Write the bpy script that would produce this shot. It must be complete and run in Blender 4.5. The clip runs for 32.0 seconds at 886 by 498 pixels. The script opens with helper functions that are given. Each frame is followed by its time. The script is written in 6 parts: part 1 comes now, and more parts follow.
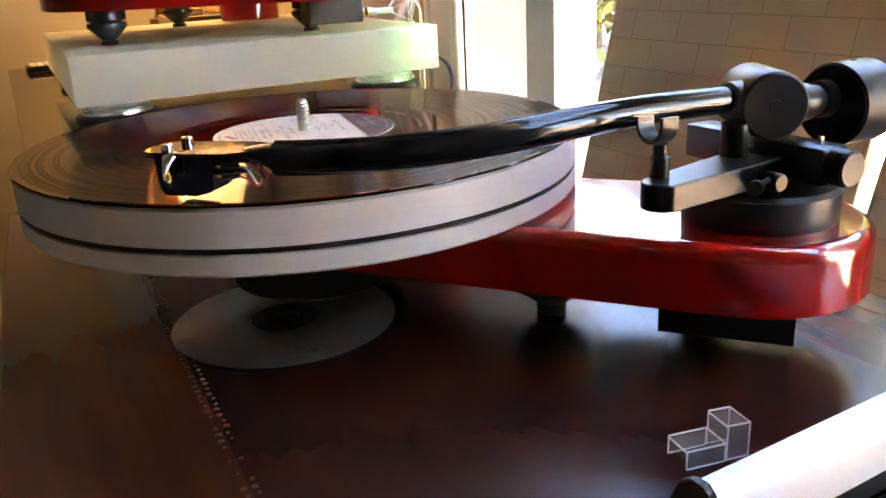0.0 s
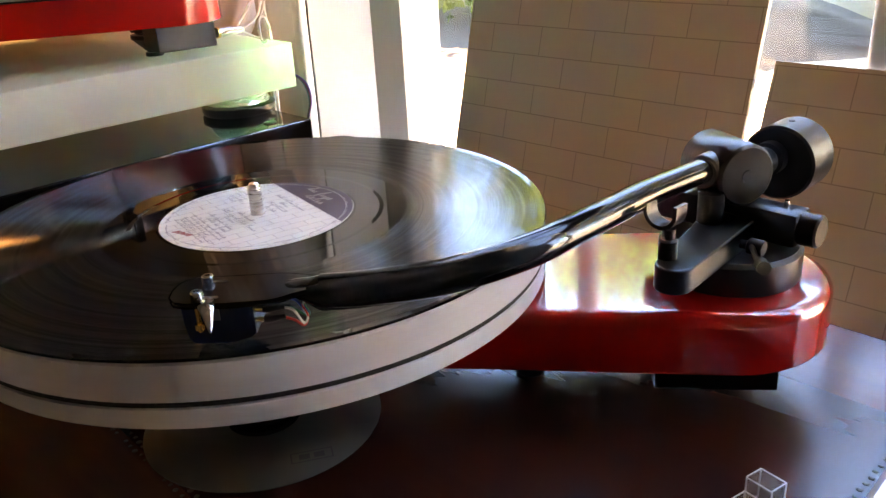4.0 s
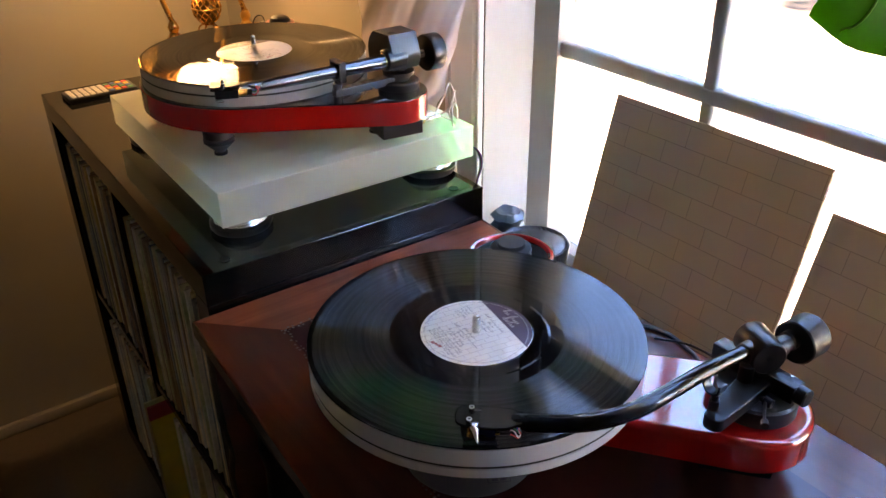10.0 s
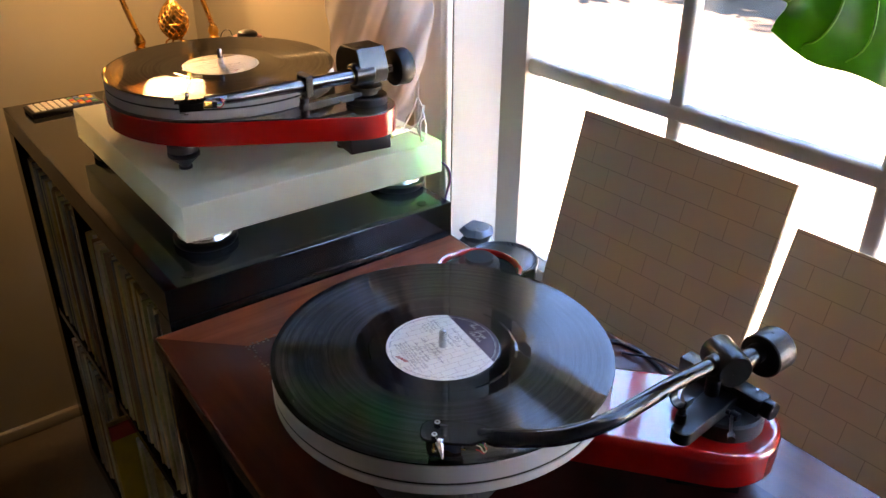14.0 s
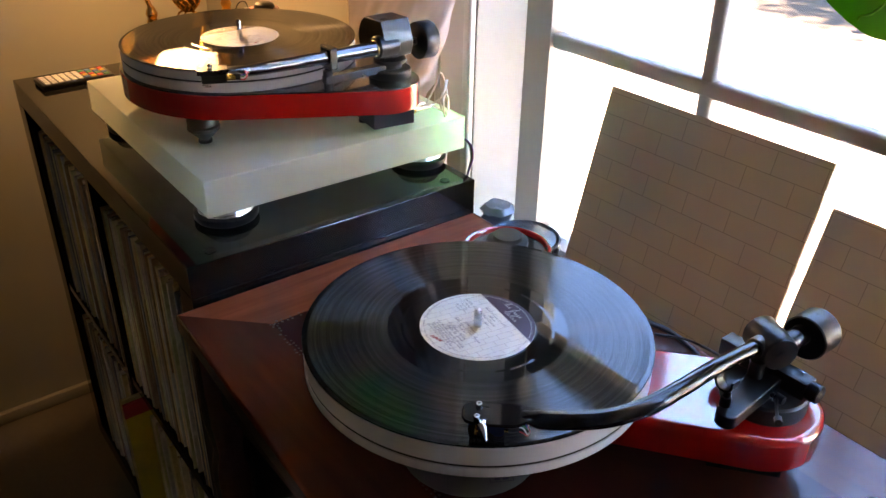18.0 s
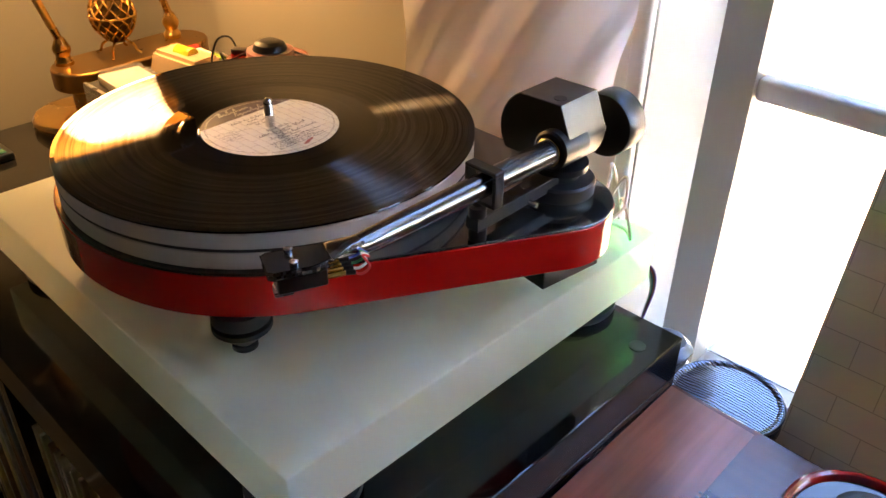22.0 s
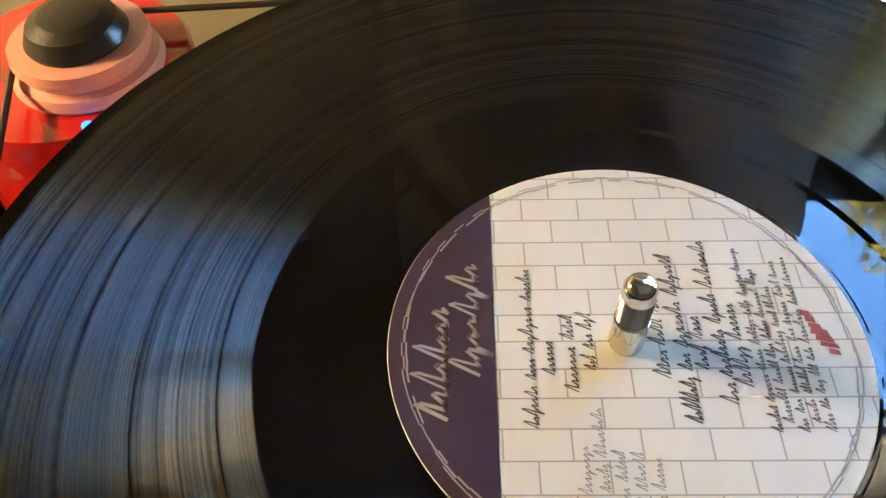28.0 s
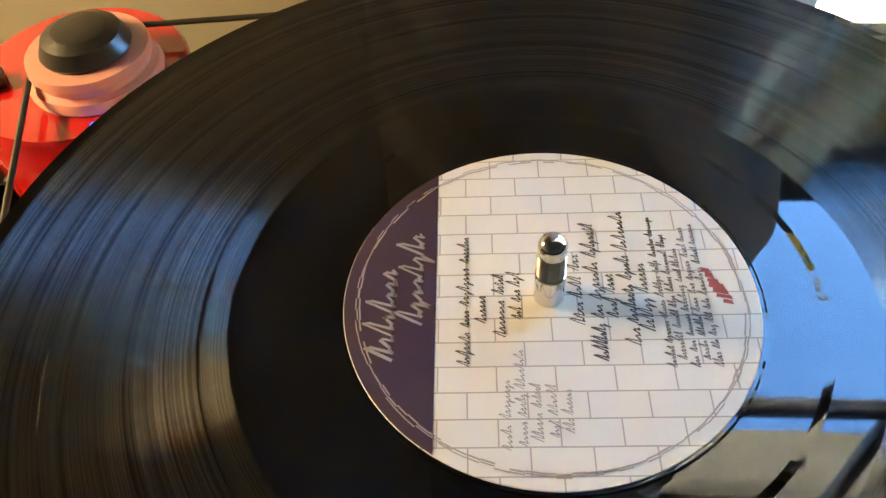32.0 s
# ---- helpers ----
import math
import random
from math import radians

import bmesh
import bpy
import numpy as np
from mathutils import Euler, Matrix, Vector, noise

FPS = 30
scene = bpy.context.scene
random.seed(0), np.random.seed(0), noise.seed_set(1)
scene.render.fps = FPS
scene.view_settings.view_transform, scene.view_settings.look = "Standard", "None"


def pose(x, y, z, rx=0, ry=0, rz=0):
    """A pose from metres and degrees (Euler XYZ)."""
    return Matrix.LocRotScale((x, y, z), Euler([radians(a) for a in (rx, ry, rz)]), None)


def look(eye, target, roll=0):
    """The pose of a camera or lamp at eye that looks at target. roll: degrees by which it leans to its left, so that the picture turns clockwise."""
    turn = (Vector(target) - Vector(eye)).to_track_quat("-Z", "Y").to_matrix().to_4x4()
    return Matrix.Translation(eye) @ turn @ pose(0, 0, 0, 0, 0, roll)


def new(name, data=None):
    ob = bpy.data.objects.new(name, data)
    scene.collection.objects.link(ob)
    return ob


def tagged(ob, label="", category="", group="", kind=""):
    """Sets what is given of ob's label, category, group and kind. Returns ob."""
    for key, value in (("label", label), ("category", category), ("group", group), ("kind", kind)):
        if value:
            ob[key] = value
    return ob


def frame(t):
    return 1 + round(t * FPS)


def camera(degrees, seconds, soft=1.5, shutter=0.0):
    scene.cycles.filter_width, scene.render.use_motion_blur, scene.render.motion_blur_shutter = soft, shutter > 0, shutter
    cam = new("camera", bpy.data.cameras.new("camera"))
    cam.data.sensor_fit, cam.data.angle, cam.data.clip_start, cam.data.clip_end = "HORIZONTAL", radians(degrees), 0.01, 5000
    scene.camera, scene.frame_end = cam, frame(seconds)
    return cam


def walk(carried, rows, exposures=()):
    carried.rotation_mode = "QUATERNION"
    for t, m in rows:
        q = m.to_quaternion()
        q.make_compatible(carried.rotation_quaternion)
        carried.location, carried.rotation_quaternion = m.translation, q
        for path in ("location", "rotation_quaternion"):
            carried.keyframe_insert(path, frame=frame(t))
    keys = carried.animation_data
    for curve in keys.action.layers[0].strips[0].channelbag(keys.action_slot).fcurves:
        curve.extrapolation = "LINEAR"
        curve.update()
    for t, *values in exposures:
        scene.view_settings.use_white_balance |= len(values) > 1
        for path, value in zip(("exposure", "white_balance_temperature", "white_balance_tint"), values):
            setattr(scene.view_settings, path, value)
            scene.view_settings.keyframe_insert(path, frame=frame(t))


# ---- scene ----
cam = camera(56.44, 32.0)
PATH = [
    (0.0, look((-0.1462, -0.4435, 0.1805), (0.2877, 0.3948, -0.1495), -3.04)),
    (0.5, look((-0.1324, -0.4564, 0.1789), (0.2876, 0.3919, -0.1436), -2.11)),
    (1.0, look((-0.1383, -0.4594, 0.1615), (0.2823, 0.3957, -0.1419), -1.65)),
    (1.5, look((-0.1503, -0.4534, 0.1458), (0.3095, 0.3725, -0.1806), 0.11)),
    (2.0, look((-0.1543, -0.4536, 0.1343), (0.3269, 0.3918, -0.0976), -0.87)),
    (2.5, look((-0.1667, -0.4529, 0.1477), (0.3248, 0.3829, -0.0971), -0.99)),
    (3.0, look((-0.1725, -0.4283, 0.1851), (0.3555, 0.3658, -0.1159), -2.22)),
    (3.5, look((-0.1834, -0.3986, 0.2179), (0.3910, 0.3449, -0.1245), -2.54)),
    (4.0, look((-0.2114, -0.3635, 0.2407), (0.4218, 0.3061, -0.1474), -3.26)),
    (4.5, look((-0.2249, -0.3293, 0.2611), (0.4451, 0.2634, -0.1859), -3.34)),
    (6.5, look((-0.3096, -0.1840, 0.3564), (0.4524, 0.0950, -0.2279), -4.43)),
    (7.0, look((-0.3314, -0.1818, 0.3897), (0.4282, 0.1224, -0.1852), -5.44)),
    (7.5, look((-0.3606, -0.1962, 0.4247), (0.3536, 0.2147, -0.1419), -6.36)),
    (8.0, look((-0.4202, -0.2288, 0.4577), (0.2317, 0.3119, -0.0739), -5.82)),
    (8.5, look((-0.4535, -0.2934, 0.4661), (0.1838, 0.2802, -0.0487), -2.99)),
    (9.0, look((-0.4071, -0.4035, 0.4963), (0.1749, 0.2333, -0.0095), -0.71)),
    (9.5, look((-0.3970, -0.4631, 0.5129), (0.1281, 0.2251, 0.0122), -0.53)),
    (10.0, look((-0.3785, -0.4756, 0.5220), (0.1307, 0.2309, 0.0304), -0.59)),
    (10.5, look((-0.3541, -0.4842, 0.5155), (0.1866, 0.2031, 0.0305), 0.31)),
    (11.0, look((-0.3545, -0.4843, 0.5136), (0.2012, 0.1956, 0.0350), 0.99)),
    (11.5, look((-0.3578, -0.4844, 0.5111), (0.1893, 0.2090, 0.0423), 0.46)),
    (12.0, look((-0.3590, -0.4851, 0.5131), (0.1802, 0.2118, 0.0403), -0.05)),
    (12.5, look((-0.3675, -0.4785, 0.5165), (0.1721, 0.2171, 0.0422), 0.20)),
    (13.0, look((-0.3647, -0.4827, 0.5123), (0.1733, 0.2184, 0.0443), 0.26)),
    (13.5, look((-0.3689, -0.4781, 0.5153), (0.1745, 0.2175, 0.0453), 0.39)),
    (15.5, look((-0.3761, -0.4738, 0.5094), (0.1635, 0.2227, 0.0364), 0.76)),
    (16.0, look((-0.3807, -0.4720, 0.5093), (0.1601, 0.2231, 0.0357), 0.61)),
    (16.5, look((-0.3837, -0.4640, 0.5085), (0.1556, 0.2287, 0.0296), 0.58)),
    (17.0, look((-0.3879, -0.4620, 0.5067), (0.1480, 0.2298, 0.0227), 0.66)),
    (17.5, look((-0.3867, -0.4563, 0.5048), (0.1479, 0.2334, 0.0164), 0.67)),
    (18.0, look((-0.3881, -0.4439, 0.5031), (0.1494, 0.2404, 0.0102), 0.99)),
    (18.5, look((-0.3927, -0.4195, 0.4995), (0.1511, 0.2509, -0.0054), 1.18)),
    (19.0, look((-0.3998, -0.3835, 0.5025), (0.1697, 0.2560, -0.0140), 1.93)),
    (19.5, look((-0.4167, -0.3158, 0.5067), (0.1871, 0.2858, -0.0162), 1.61)),
    (20.0, look((-0.4269, -0.2505, 0.5032), (0.2077, 0.3192, -0.0190), 1.19)),
    (20.5, look((-0.3771, -0.1661, 0.4941), (0.2373, 0.4245, -0.0290), 0.58)),
    (21.0, look((-0.3045, -0.0873, 0.4880), (0.2719, 0.5347, -0.0421), 0.55)),
    (21.5, look((-0.2729, -0.0102, 0.4684), (0.3078, 0.6017, -0.0686), 1.83)),
    (22.0, look((-0.2557, 0.0955, 0.4614), (0.3589, 0.6709, -0.0782), 1.00)),
    (22.5, look((-0.2426, 0.1721, 0.4422), (0.3961, 0.7166, -0.1014), -0.02)),
    (23.0, look((-0.2057, 0.1935, 0.4276), (0.3938, 0.7975, -0.0976), -0.59)),
    (23.5, look((-0.1560, 0.2062, 0.3986), (0.4009, 0.8883, -0.0753), -0.87)),
    (24.0, look((-0.1414, 0.2118, 0.3737), (0.3721, 0.9445, -0.0728), -1.15)),
    (24.5, look((-0.1318, 0.2172, 0.3592), (0.3755, 0.9435, -0.1045), -1.25)),
    (26.5, look((-0.0959, 0.5343, 0.3954), (0.5232, 0.8509, -0.3233), -8.81)),
    (27.0, look((-0.0620, 0.5743, 0.3846), (0.5488, 0.8101, -0.3713), -9.20)),
    (27.5, look((-0.0301, 0.5946, 0.3510), (0.5766, 0.7523, -0.4281), -8.76)),
    (28.0, look((-0.0306, 0.6019, 0.3570), (0.5941, 0.6452, -0.4228), -2.08)),
    (28.5, look((-0.0383, 0.6007, 0.3632), (0.5856, 0.6417, -0.4173), -2.66)),
    (29.0, look((-0.0453, 0.6001, 0.3718), (0.5854, 0.6331, -0.4036), -2.07)),
    (29.5, look((-0.0488, 0.5945, 0.3714), (0.5997, 0.6375, -0.3886), -2.16)),
    (30.0, look((-0.0457, 0.5918, 0.3734), (0.5793, 0.6471, -0.4053), -4.23)),
    (30.5, look((-0.0490, 0.5913, 0.3689), (0.5847, 0.6416, -0.4030), -2.75)),
    (31.0, look((-0.0517, 0.5924, 0.3679), (0.5856, 0.6480, -0.4007), -3.01)),
    (31.5, look((-0.0520, 0.5923, 0.3677), (0.5987, 0.6520, -0.3893), -2.51)),
    (32.0, look((-0.0571, 0.5829, 0.3714), (0.5825, 0.6502, -0.3943), -4.30)),
]
walk(cam, PATH, exposures=((0.0, 5.75, 8800, 23), (4.5, 5.65, 8900, 23), (7.0, 5.35, 7500, 23), (13.0, 5.35, 7400, 22), (20.0, 5.5, 7500, 20), (24.5, 5.4, 7000, 12), (26.5, 5.8, 5750, -2), (29.0, 5.8, 5800, -1), (32.0, 5.8, 5800, -1)))

# ---- world, sun, exposure ----
world = bpy.data.worlds.new("world")
scene.world = world
world.use_nodes = True
wn = world.node_tree
sky = wn.nodes.new("ShaderNodeTexSky")
sky.sky_type = "NISHITA"
sky.sun_disc = False
SUN_UP, SUN_AZ = 50.0, 173.0  # height, and bearing from +y towards +x
sky.sun_elevation = radians(SUN_UP)
sky.sun_rotation = radians(SUN_AZ)
sky.dust_density = 0.0
sky.ozone_density = 6.0
sky.altitude = 1500
wn.links.new(sky.outputs[0], wn.nodes["Background"].inputs[0])
wn.nodes["Background"].inputs[1].default_value = 0.15

sun = new("sun", bpy.data.lights.new("sun", "SUN"))
sun.data.energy = 5.0
sun.data.angle = radians(0.5)
sun.data.color = (1.0, 0.93, 0.82)
sx = math.sin(radians(SUN_AZ)) * math.cos(radians(SUN_UP))
sy = math.cos(radians(SUN_AZ)) * math.cos(radians(SUN_UP))
sz = math.sin(radians(SUN_UP))
sun.matrix_world = look((sx * 10, sy * 10, sz * 10), (0, 0, 0))

bulb_light = new("lamp_bulb_light", bpy.data.lights.new("lamp_bulb_light", "POINT"))
bulb_light.data.energy = 0.02
bulb_light.data.shadow_soft_size = 0.025
bulb_light.data.color = (1.0, 0.62, 0.28)
bulb_light.location = (0.165, 1.02, 0.375)

# ---- materials ----


def mat(name, color, rough=0.5, metal=0.0, vary=0.12, scale=40.0, bump=0.0, bscale=300.0, rvary=0.1, coat=0.0,
        stretch=(1, 1, 1), spec=0.5, aniso=0.0):
    """A surface with two scales of variation in tone, roughness and fine relief."""
    m = bpy.data.materials.new(name)
    m.use_nodes = True
    nt = m.node_tree
    p = nt.nodes["Principled BSDF"]
    tc = nt.nodes.new("ShaderNodeTexCoord")
    mp = nt.nodes.new("ShaderNodeMapping")
    mp.inputs["Scale"].default_value = stretch
    nt.links.new(tc.outputs["Object"], mp.inputs[0])
    n1 = nt.nodes.new("ShaderNodeTexNoise")
    n1.inputs["Scale"].default_value = scale
    n1.inputs["Detail"].default_value = 6
    nt.links.new(mp.outputs[0], n1.inputs["Vector"])
    n2 = nt.nodes.new("ShaderNodeTexNoise")
    n2.inputs["Scale"].default_value = bscale
    n2.inputs["Detail"].default_value = 3
    nt.links.new(mp.outputs[0], n2.inputs["Vector"])
    mix = nt.nodes.new("ShaderNodeMix")
    mix.data_type = "RGBA"
    c = Vector(color[:3])
    mix.inputs[6].default_value = (*(c * (1 - vary)), 1)
    mix.inputs[7].default_value = (*[min(1, v) for v in (c * (1 + vary))], 1)
    nt.links.new(n1.outputs[0], mix.inputs[0])
    nt.links.new(mix.outputs[2], p.inputs["Base Color"])
    mr = nt.nodes.new("ShaderNodeMapRange")
    mr.inputs[3].default_value = max(0.02, rough * (1 - rvary * 2))
    mr.inputs[4].default_value = min(1, rough * (1 + rvary * 2))
    nt.links.new(n1.outputs[0], mr.inputs[0])
    nt.links.new(mr.outputs[0], p.inputs["Roughness"])
    p.inputs["Metallic"].default_value = metal
    p.inputs["Specular IOR Level"].default_value = spec
    p.inputs["Coat Weight"].default_value = coat
    p.inputs["Coat Roughness"].default_value = 0.04
    p.inputs["Anisotropic"].default_value = aniso
    if bump:
        b = nt.nodes.new("ShaderNodeBump")
        b.inputs["Strength"].default_value = bump
        b.inputs["Distance"].default_value = 0.001
        nt.links.new(n2.outputs[0], b.inputs["Height"])
        nt.links.new(b.outputs[0], p.inputs["Normal"])
    return m


def glass_mat(name, color=(1, 1, 1), rough=0.0, ior=1.45, alpha=1.0):
    m = bpy.data.materials.new(name)
    m.use_nodes = True
    p = m.node_tree.nodes["Principled BSDF"]
    p.inputs["Base Color"].default_value = (*color, 1)
    p.inputs["Roughness"].default_value = rough
    p.inputs["IOR"].default_value = ior
    p.inputs["Transmission Weight"].default_value = alpha
    return m


def glow_mat(name, color, strength):
    m = bpy.data.materials.new(name)
    m.use_nodes = True
    p = m.node_tree.nodes["Principled BSDF"]
    p.inputs["Base Color"].default_value = (*color, 1)
    p.inputs["Emission Color"].default_value = (*color, 1)
    p.inputs["Emission Strength"].default_value = strength
    return m


def nodes_of(m):
    return m.node_tree.nodes, m.node_tree.links, m.node_tree.nodes["Principled BSDF"]


def wood_mat(name, dark, light, rough=0.28, grain_way=(26, 2.2, 26)):
    """Stained, lacquered wood: long grain with pores and worn lacquer."""
    m = bpy.data.materials.new(name)
    m.use_nodes = True
    n, l, p = nodes_of(m)
    tc = n.new("ShaderNodeTexCoord")
    mp = n.new("ShaderNodeMapping")
    mp.inputs["Scale"].default_value = grain_way
    l.new(tc.outputs["Object"], mp.inputs[0])
    grain = n.new("ShaderNodeTexNoise")
    grain.inputs["Scale"].default_value = 3.0
    grain.inputs["Detail"].default_value = 9
    grain.inputs["Distortion"].default_value = 0.6
    l.new(mp.outputs[0], grain.inputs["Vector"])
    blot = n.new("ShaderNodeTexNoise")
    blot.inputs["Scale"].default_value = 7.0
    blot.inputs["Detail"].default_value = 4
    l.new(tc.outputs["Object"], blot.inputs["Vector"])
    add = n.new("ShaderNodeMath")
    add.operation = "MULTIPLY"
    l.new(grain.outputs[0], add.inputs[0])
    l.new(blot.outputs[0], add.inputs[1])
    ramp = n.new("ShaderNodeValToRGB")
    ramp.color_ramp.interpolation = "EASE"
    ramp.color_ramp.elements[0].position = 0.04
    ramp.color_ramp.elements[0].color = (*dark, 1)
    ramp.color_ramp.elements[1].position = 0.56
    ramp.color_ramp.elements[1].color = (*light, 1)
    l.new(add.outputs[0], ramp.inputs[0])
    l.new(ramp.outputs[0], p.inputs["Base Color"])
    p.inputs["Specular IOR Level"].default_value = 0.38
    mr = n.new("ShaderNodeMapRange")
    mr.inputs[3].default_value = rough * 0.95
    mr.inputs[4].default_value = rough * 1.12
    l.new(blot.outputs[0], mr.inputs[0])
    l.new(mr.outputs[0], p.inputs["Roughness"])
    b = n.new("ShaderNodeBump")
    b.inputs["Strength"].default_value = 0.05
    b.inputs["Distance"].default_value = 0.0002
    l.new(grain.outputs[0], b.inputs["Height"])
    l.new(b.outputs[0], p.inputs["Normal"])
    return m


GAPS = (0.10, 0.27, 0.345, 0.55, 0.62, 0.83)


def vinyl_mat(name):
    """Black vinyl: fine rings, darker and lighter tracks, stretched highlights."""
    m = bpy.data.materials.new(name)
    m.use_nodes = True
    n, l, p = nodes_of(m)
    tc = n.new("ShaderNodeTexCoord")
    ln = n.new("ShaderNodeVectorMath")
    ln.operation = "LENGTH"
    l.new(tc.outputs["Object"], ln.inputs[0])
    tracks = n.new("ShaderNodeTexNoise")
    tracks.noise_dimensions = "1D"
    tracks.inputs["Scale"].default_value = 260.0
    tracks.inputs["Detail"].default_value = 5
    tracks.inputs["Roughness"].default_value = 0.75
    l.new(ln.outputs["Value"], tracks.inputs["W"])
    fine = n.new("ShaderNodeTexNoise")
    fine.noise_dimensions = "1D"
    fine.inputs["Scale"].default_value = 1800.0
    fine.inputs["Detail"].default_value = 2
    l.new(ln.outputs["Value"], fine.inputs["W"])
    mix = n.new("ShaderNodeMix")
    mix.inputs[0].default_value = 0.45
    l.new(tracks.outputs[0], mix.inputs[2])
    l.new(fine.outputs[0], mix.inputs[3])
    # smooth run-out ring up to 0.078, smooth lead-in rim
    inner = n.new("ShaderNodeMapRange")
    inner.inputs[1].default_value = 0.0775
    inner.inputs[2].default_value = 0.0785
    l.new(ln.outputs["Value"], inner.inputs[0])
    rim = n.new("ShaderNodeMapRange")
    rim.inputs[1].default_value = 0.1455
    rim.inputs[2].default_value = 0.1470
    rim.inputs[3].default_value = 1
    rim.inputs[4].default_value = 0
    l.new(ln.outputs["Value"], rim.inputs[0])
    gm = n.new("ShaderNodeMath")
    gm.operation = "MULTIPLY"
    l.new(inner.outputs[0], gm.inputs[0])
    l.new(rim.outputs[0], gm.inputs[1])
    # bands between the tracks
    pos = n.new("ShaderNodeMapRange")
    pos.inputs[1].default_value = 0.078
    pos.inputs[2].default_value = 0.147
    l.new(ln.outputs["Value"], pos.inputs[0])
    gaps = n.new("ShaderNodeValToRGB")
    gaps.color_ramp.interpolation = "CONSTANT"
    cr = gaps.color_ramp.elements
    cr[0].position, cr[0].color = 0.0, (1, 1, 1, 1)
    cr[1].position, cr[1].color = 0.985, (0.3, 0.3, 0.3, 1)
    for g in GAPS:
        q = cr.new(g)
        q.color = (0.25, 0.25, 0.25, 1)
        q = cr.new(g + 0.007)
        q.color = (1, 1, 1, 1)
    l.new(pos.outputs[0], gaps.inputs[0])
    gm2 = n.new("ShaderNodeMath")
    gm2.operation = "MULTIPLY"
    l.new(gm.outputs[0], gm2.inputs[0])
    l.new(gaps.outputs[0], gm2.inputs[1])
    p.inputs["Roughness"].default_value = 0.3
    # groove flanks lean towards and away from the middle: the normal is tilted along the radius only
    flat = n.new("ShaderNodeVectorMath")
    flat.operation = "MULTIPLY"
    l.new(tc.outputs["Object"], flat.inputs[0])
    flat.inputs[1].default_value = (1, 1, 0)
    rad_n = n.new("ShaderNodeVectorMath")
    rad_n.operation = "NORMALIZE"
    l.new(flat.outputs[0], rad_n.inputs[0])
    to_w = n.new("ShaderNodeVectorTransform")
    to_w.vector_type = "VECTOR"
    to_w.convert_from = "OBJECT"
    to_w.convert_to = "WORLD"
    l.new(rad_n.outputs[0], to_w.inputs[0])
    big = n.new("ShaderNodeVectorMath")
    big.operation = "SCALE"
    l.new(tc.outputs["Object"], big.inputs[0])
    big.inputs[3].default_value = 90000.0
    wn_ = n.new("ShaderNodeTexWhiteNoise")
    l.new(big.outputs[0], wn_.inputs["Vector"])
    lean = n.new("ShaderNodeMapRange")
    lean.inputs[3].default_value = -1.0
    lean.inputs[4].default_value = 1.0
    l.new(wn_.outputs["Value"], lean.inputs[0])
    size = n.new("ShaderNodeMath")
    size.operation = "ABSOLUTE"
    l.new(lean.outputs[0], size.inputs[0])
    steep = n.new("ShaderNodeMapRange")
    steep.inputs[3].default_value = 0.42
    steep.inputs[4].default_value = 1.25
    l.new(size.outputs[0], steep.inputs[0])
    side = n.new("ShaderNodeMath")
    side.operation = "SIGN"
    l.new(lean.outputs[0], side.inputs[0])
    flank = n.new("ShaderNodeMath")
    flank.operation = "MULTIPLY"
    l.new(side.outputs[0], flank.inputs[0])
    l.new(steep.outputs[0], flank.inputs[1])
    lean2 = n.new("ShaderNodeMath")
    lean2.operation = "MULTIPLY"
    l.new(flank.outputs[0], lean2.inputs[0])
    l.new(gm2.outputs[0], lean2.inputs[1])
    tilt = n.new("ShaderNodeVectorMath")
    tilt.operation = "SCALE"
    l.new(to_w.outputs[0], tilt.inputs[0])
    l.new(lean2.outputs[0], tilt.inputs[3])
    geo = n.new("ShaderNodeNewGeometry")
    addn = n.new("ShaderNodeVectorMath")
    l.new(geo.outputs["Normal"], addn.inputs[0])
    l.new(tilt.outputs[0], addn.inputs[1])
    nrm = n.new("ShaderNodeVectorMath")
    nrm.operation = "NORMALIZE"
    l.new(addn.outputs[0], nrm.inputs[0])
    # the lands between the grooves are slightly rounded across the radius
    land = n.new("ShaderNodeMath")
    land.operation = "MULTIPLY"
    l.new(lean.outputs[0], land.inputs[0])
    land.inputs[1].default_value = 0.05
    land2 = n.new("ShaderNodeMath")
    land2.operation = "MULTIPLY"
    l.new(land.outputs[0], land2.inputs[0])
    l.new(gm.outputs[0], land2.inputs[1])
    tilt2 = n.new("ShaderNodeVectorMath")
    tilt2.operation = "SCALE"
    l.new(to_w.outputs[0], tilt2.inputs[0])
    l.new(land2.outputs[0], tilt2.inputs[3])
    addn2 = n.new("ShaderNodeVectorMath")
    l.new(geo.outputs["Normal"], addn2.inputs[0])
    l.new(tilt2.outputs[0], addn2.inputs[1])
    nrm2 = n.new("ShaderNodeVectorMath")
    nrm2.operation = "NORMALIZE"
    l.new(addn2.outputs[0], nrm2.inputs[0])
    l.new(nrm2.outputs[0], p.inputs["Coat Normal"])
    # the mirror part: full on smooth vinyl, broken up ring by ring in the grooves
    ring = n.new("ShaderNodeMapRange")
    ring.inputs[1].default_value = 0.38
    ring.inputs[2].default_value = 0.62
    ring.inputs[3].default_value = 0.42
    ring.inputs[4].default_value = 0.84
    l.new(mix.outputs[0], ring.inputs[0])
    cw = n.new("ShaderNodeMix")
    l.new(gm.outputs[0], cw.inputs[0])
    cw.inputs[2].default_value = 0.85
    l.new(ring.outputs[0], cw.inputs[3])
    l.new(cw.outputs[0], p.inputs["Coat Weight"])
    p.inputs["Coat IOR"].default_value = 1.43
    p.inputs["Coat Roughness"].default_value = 0.03
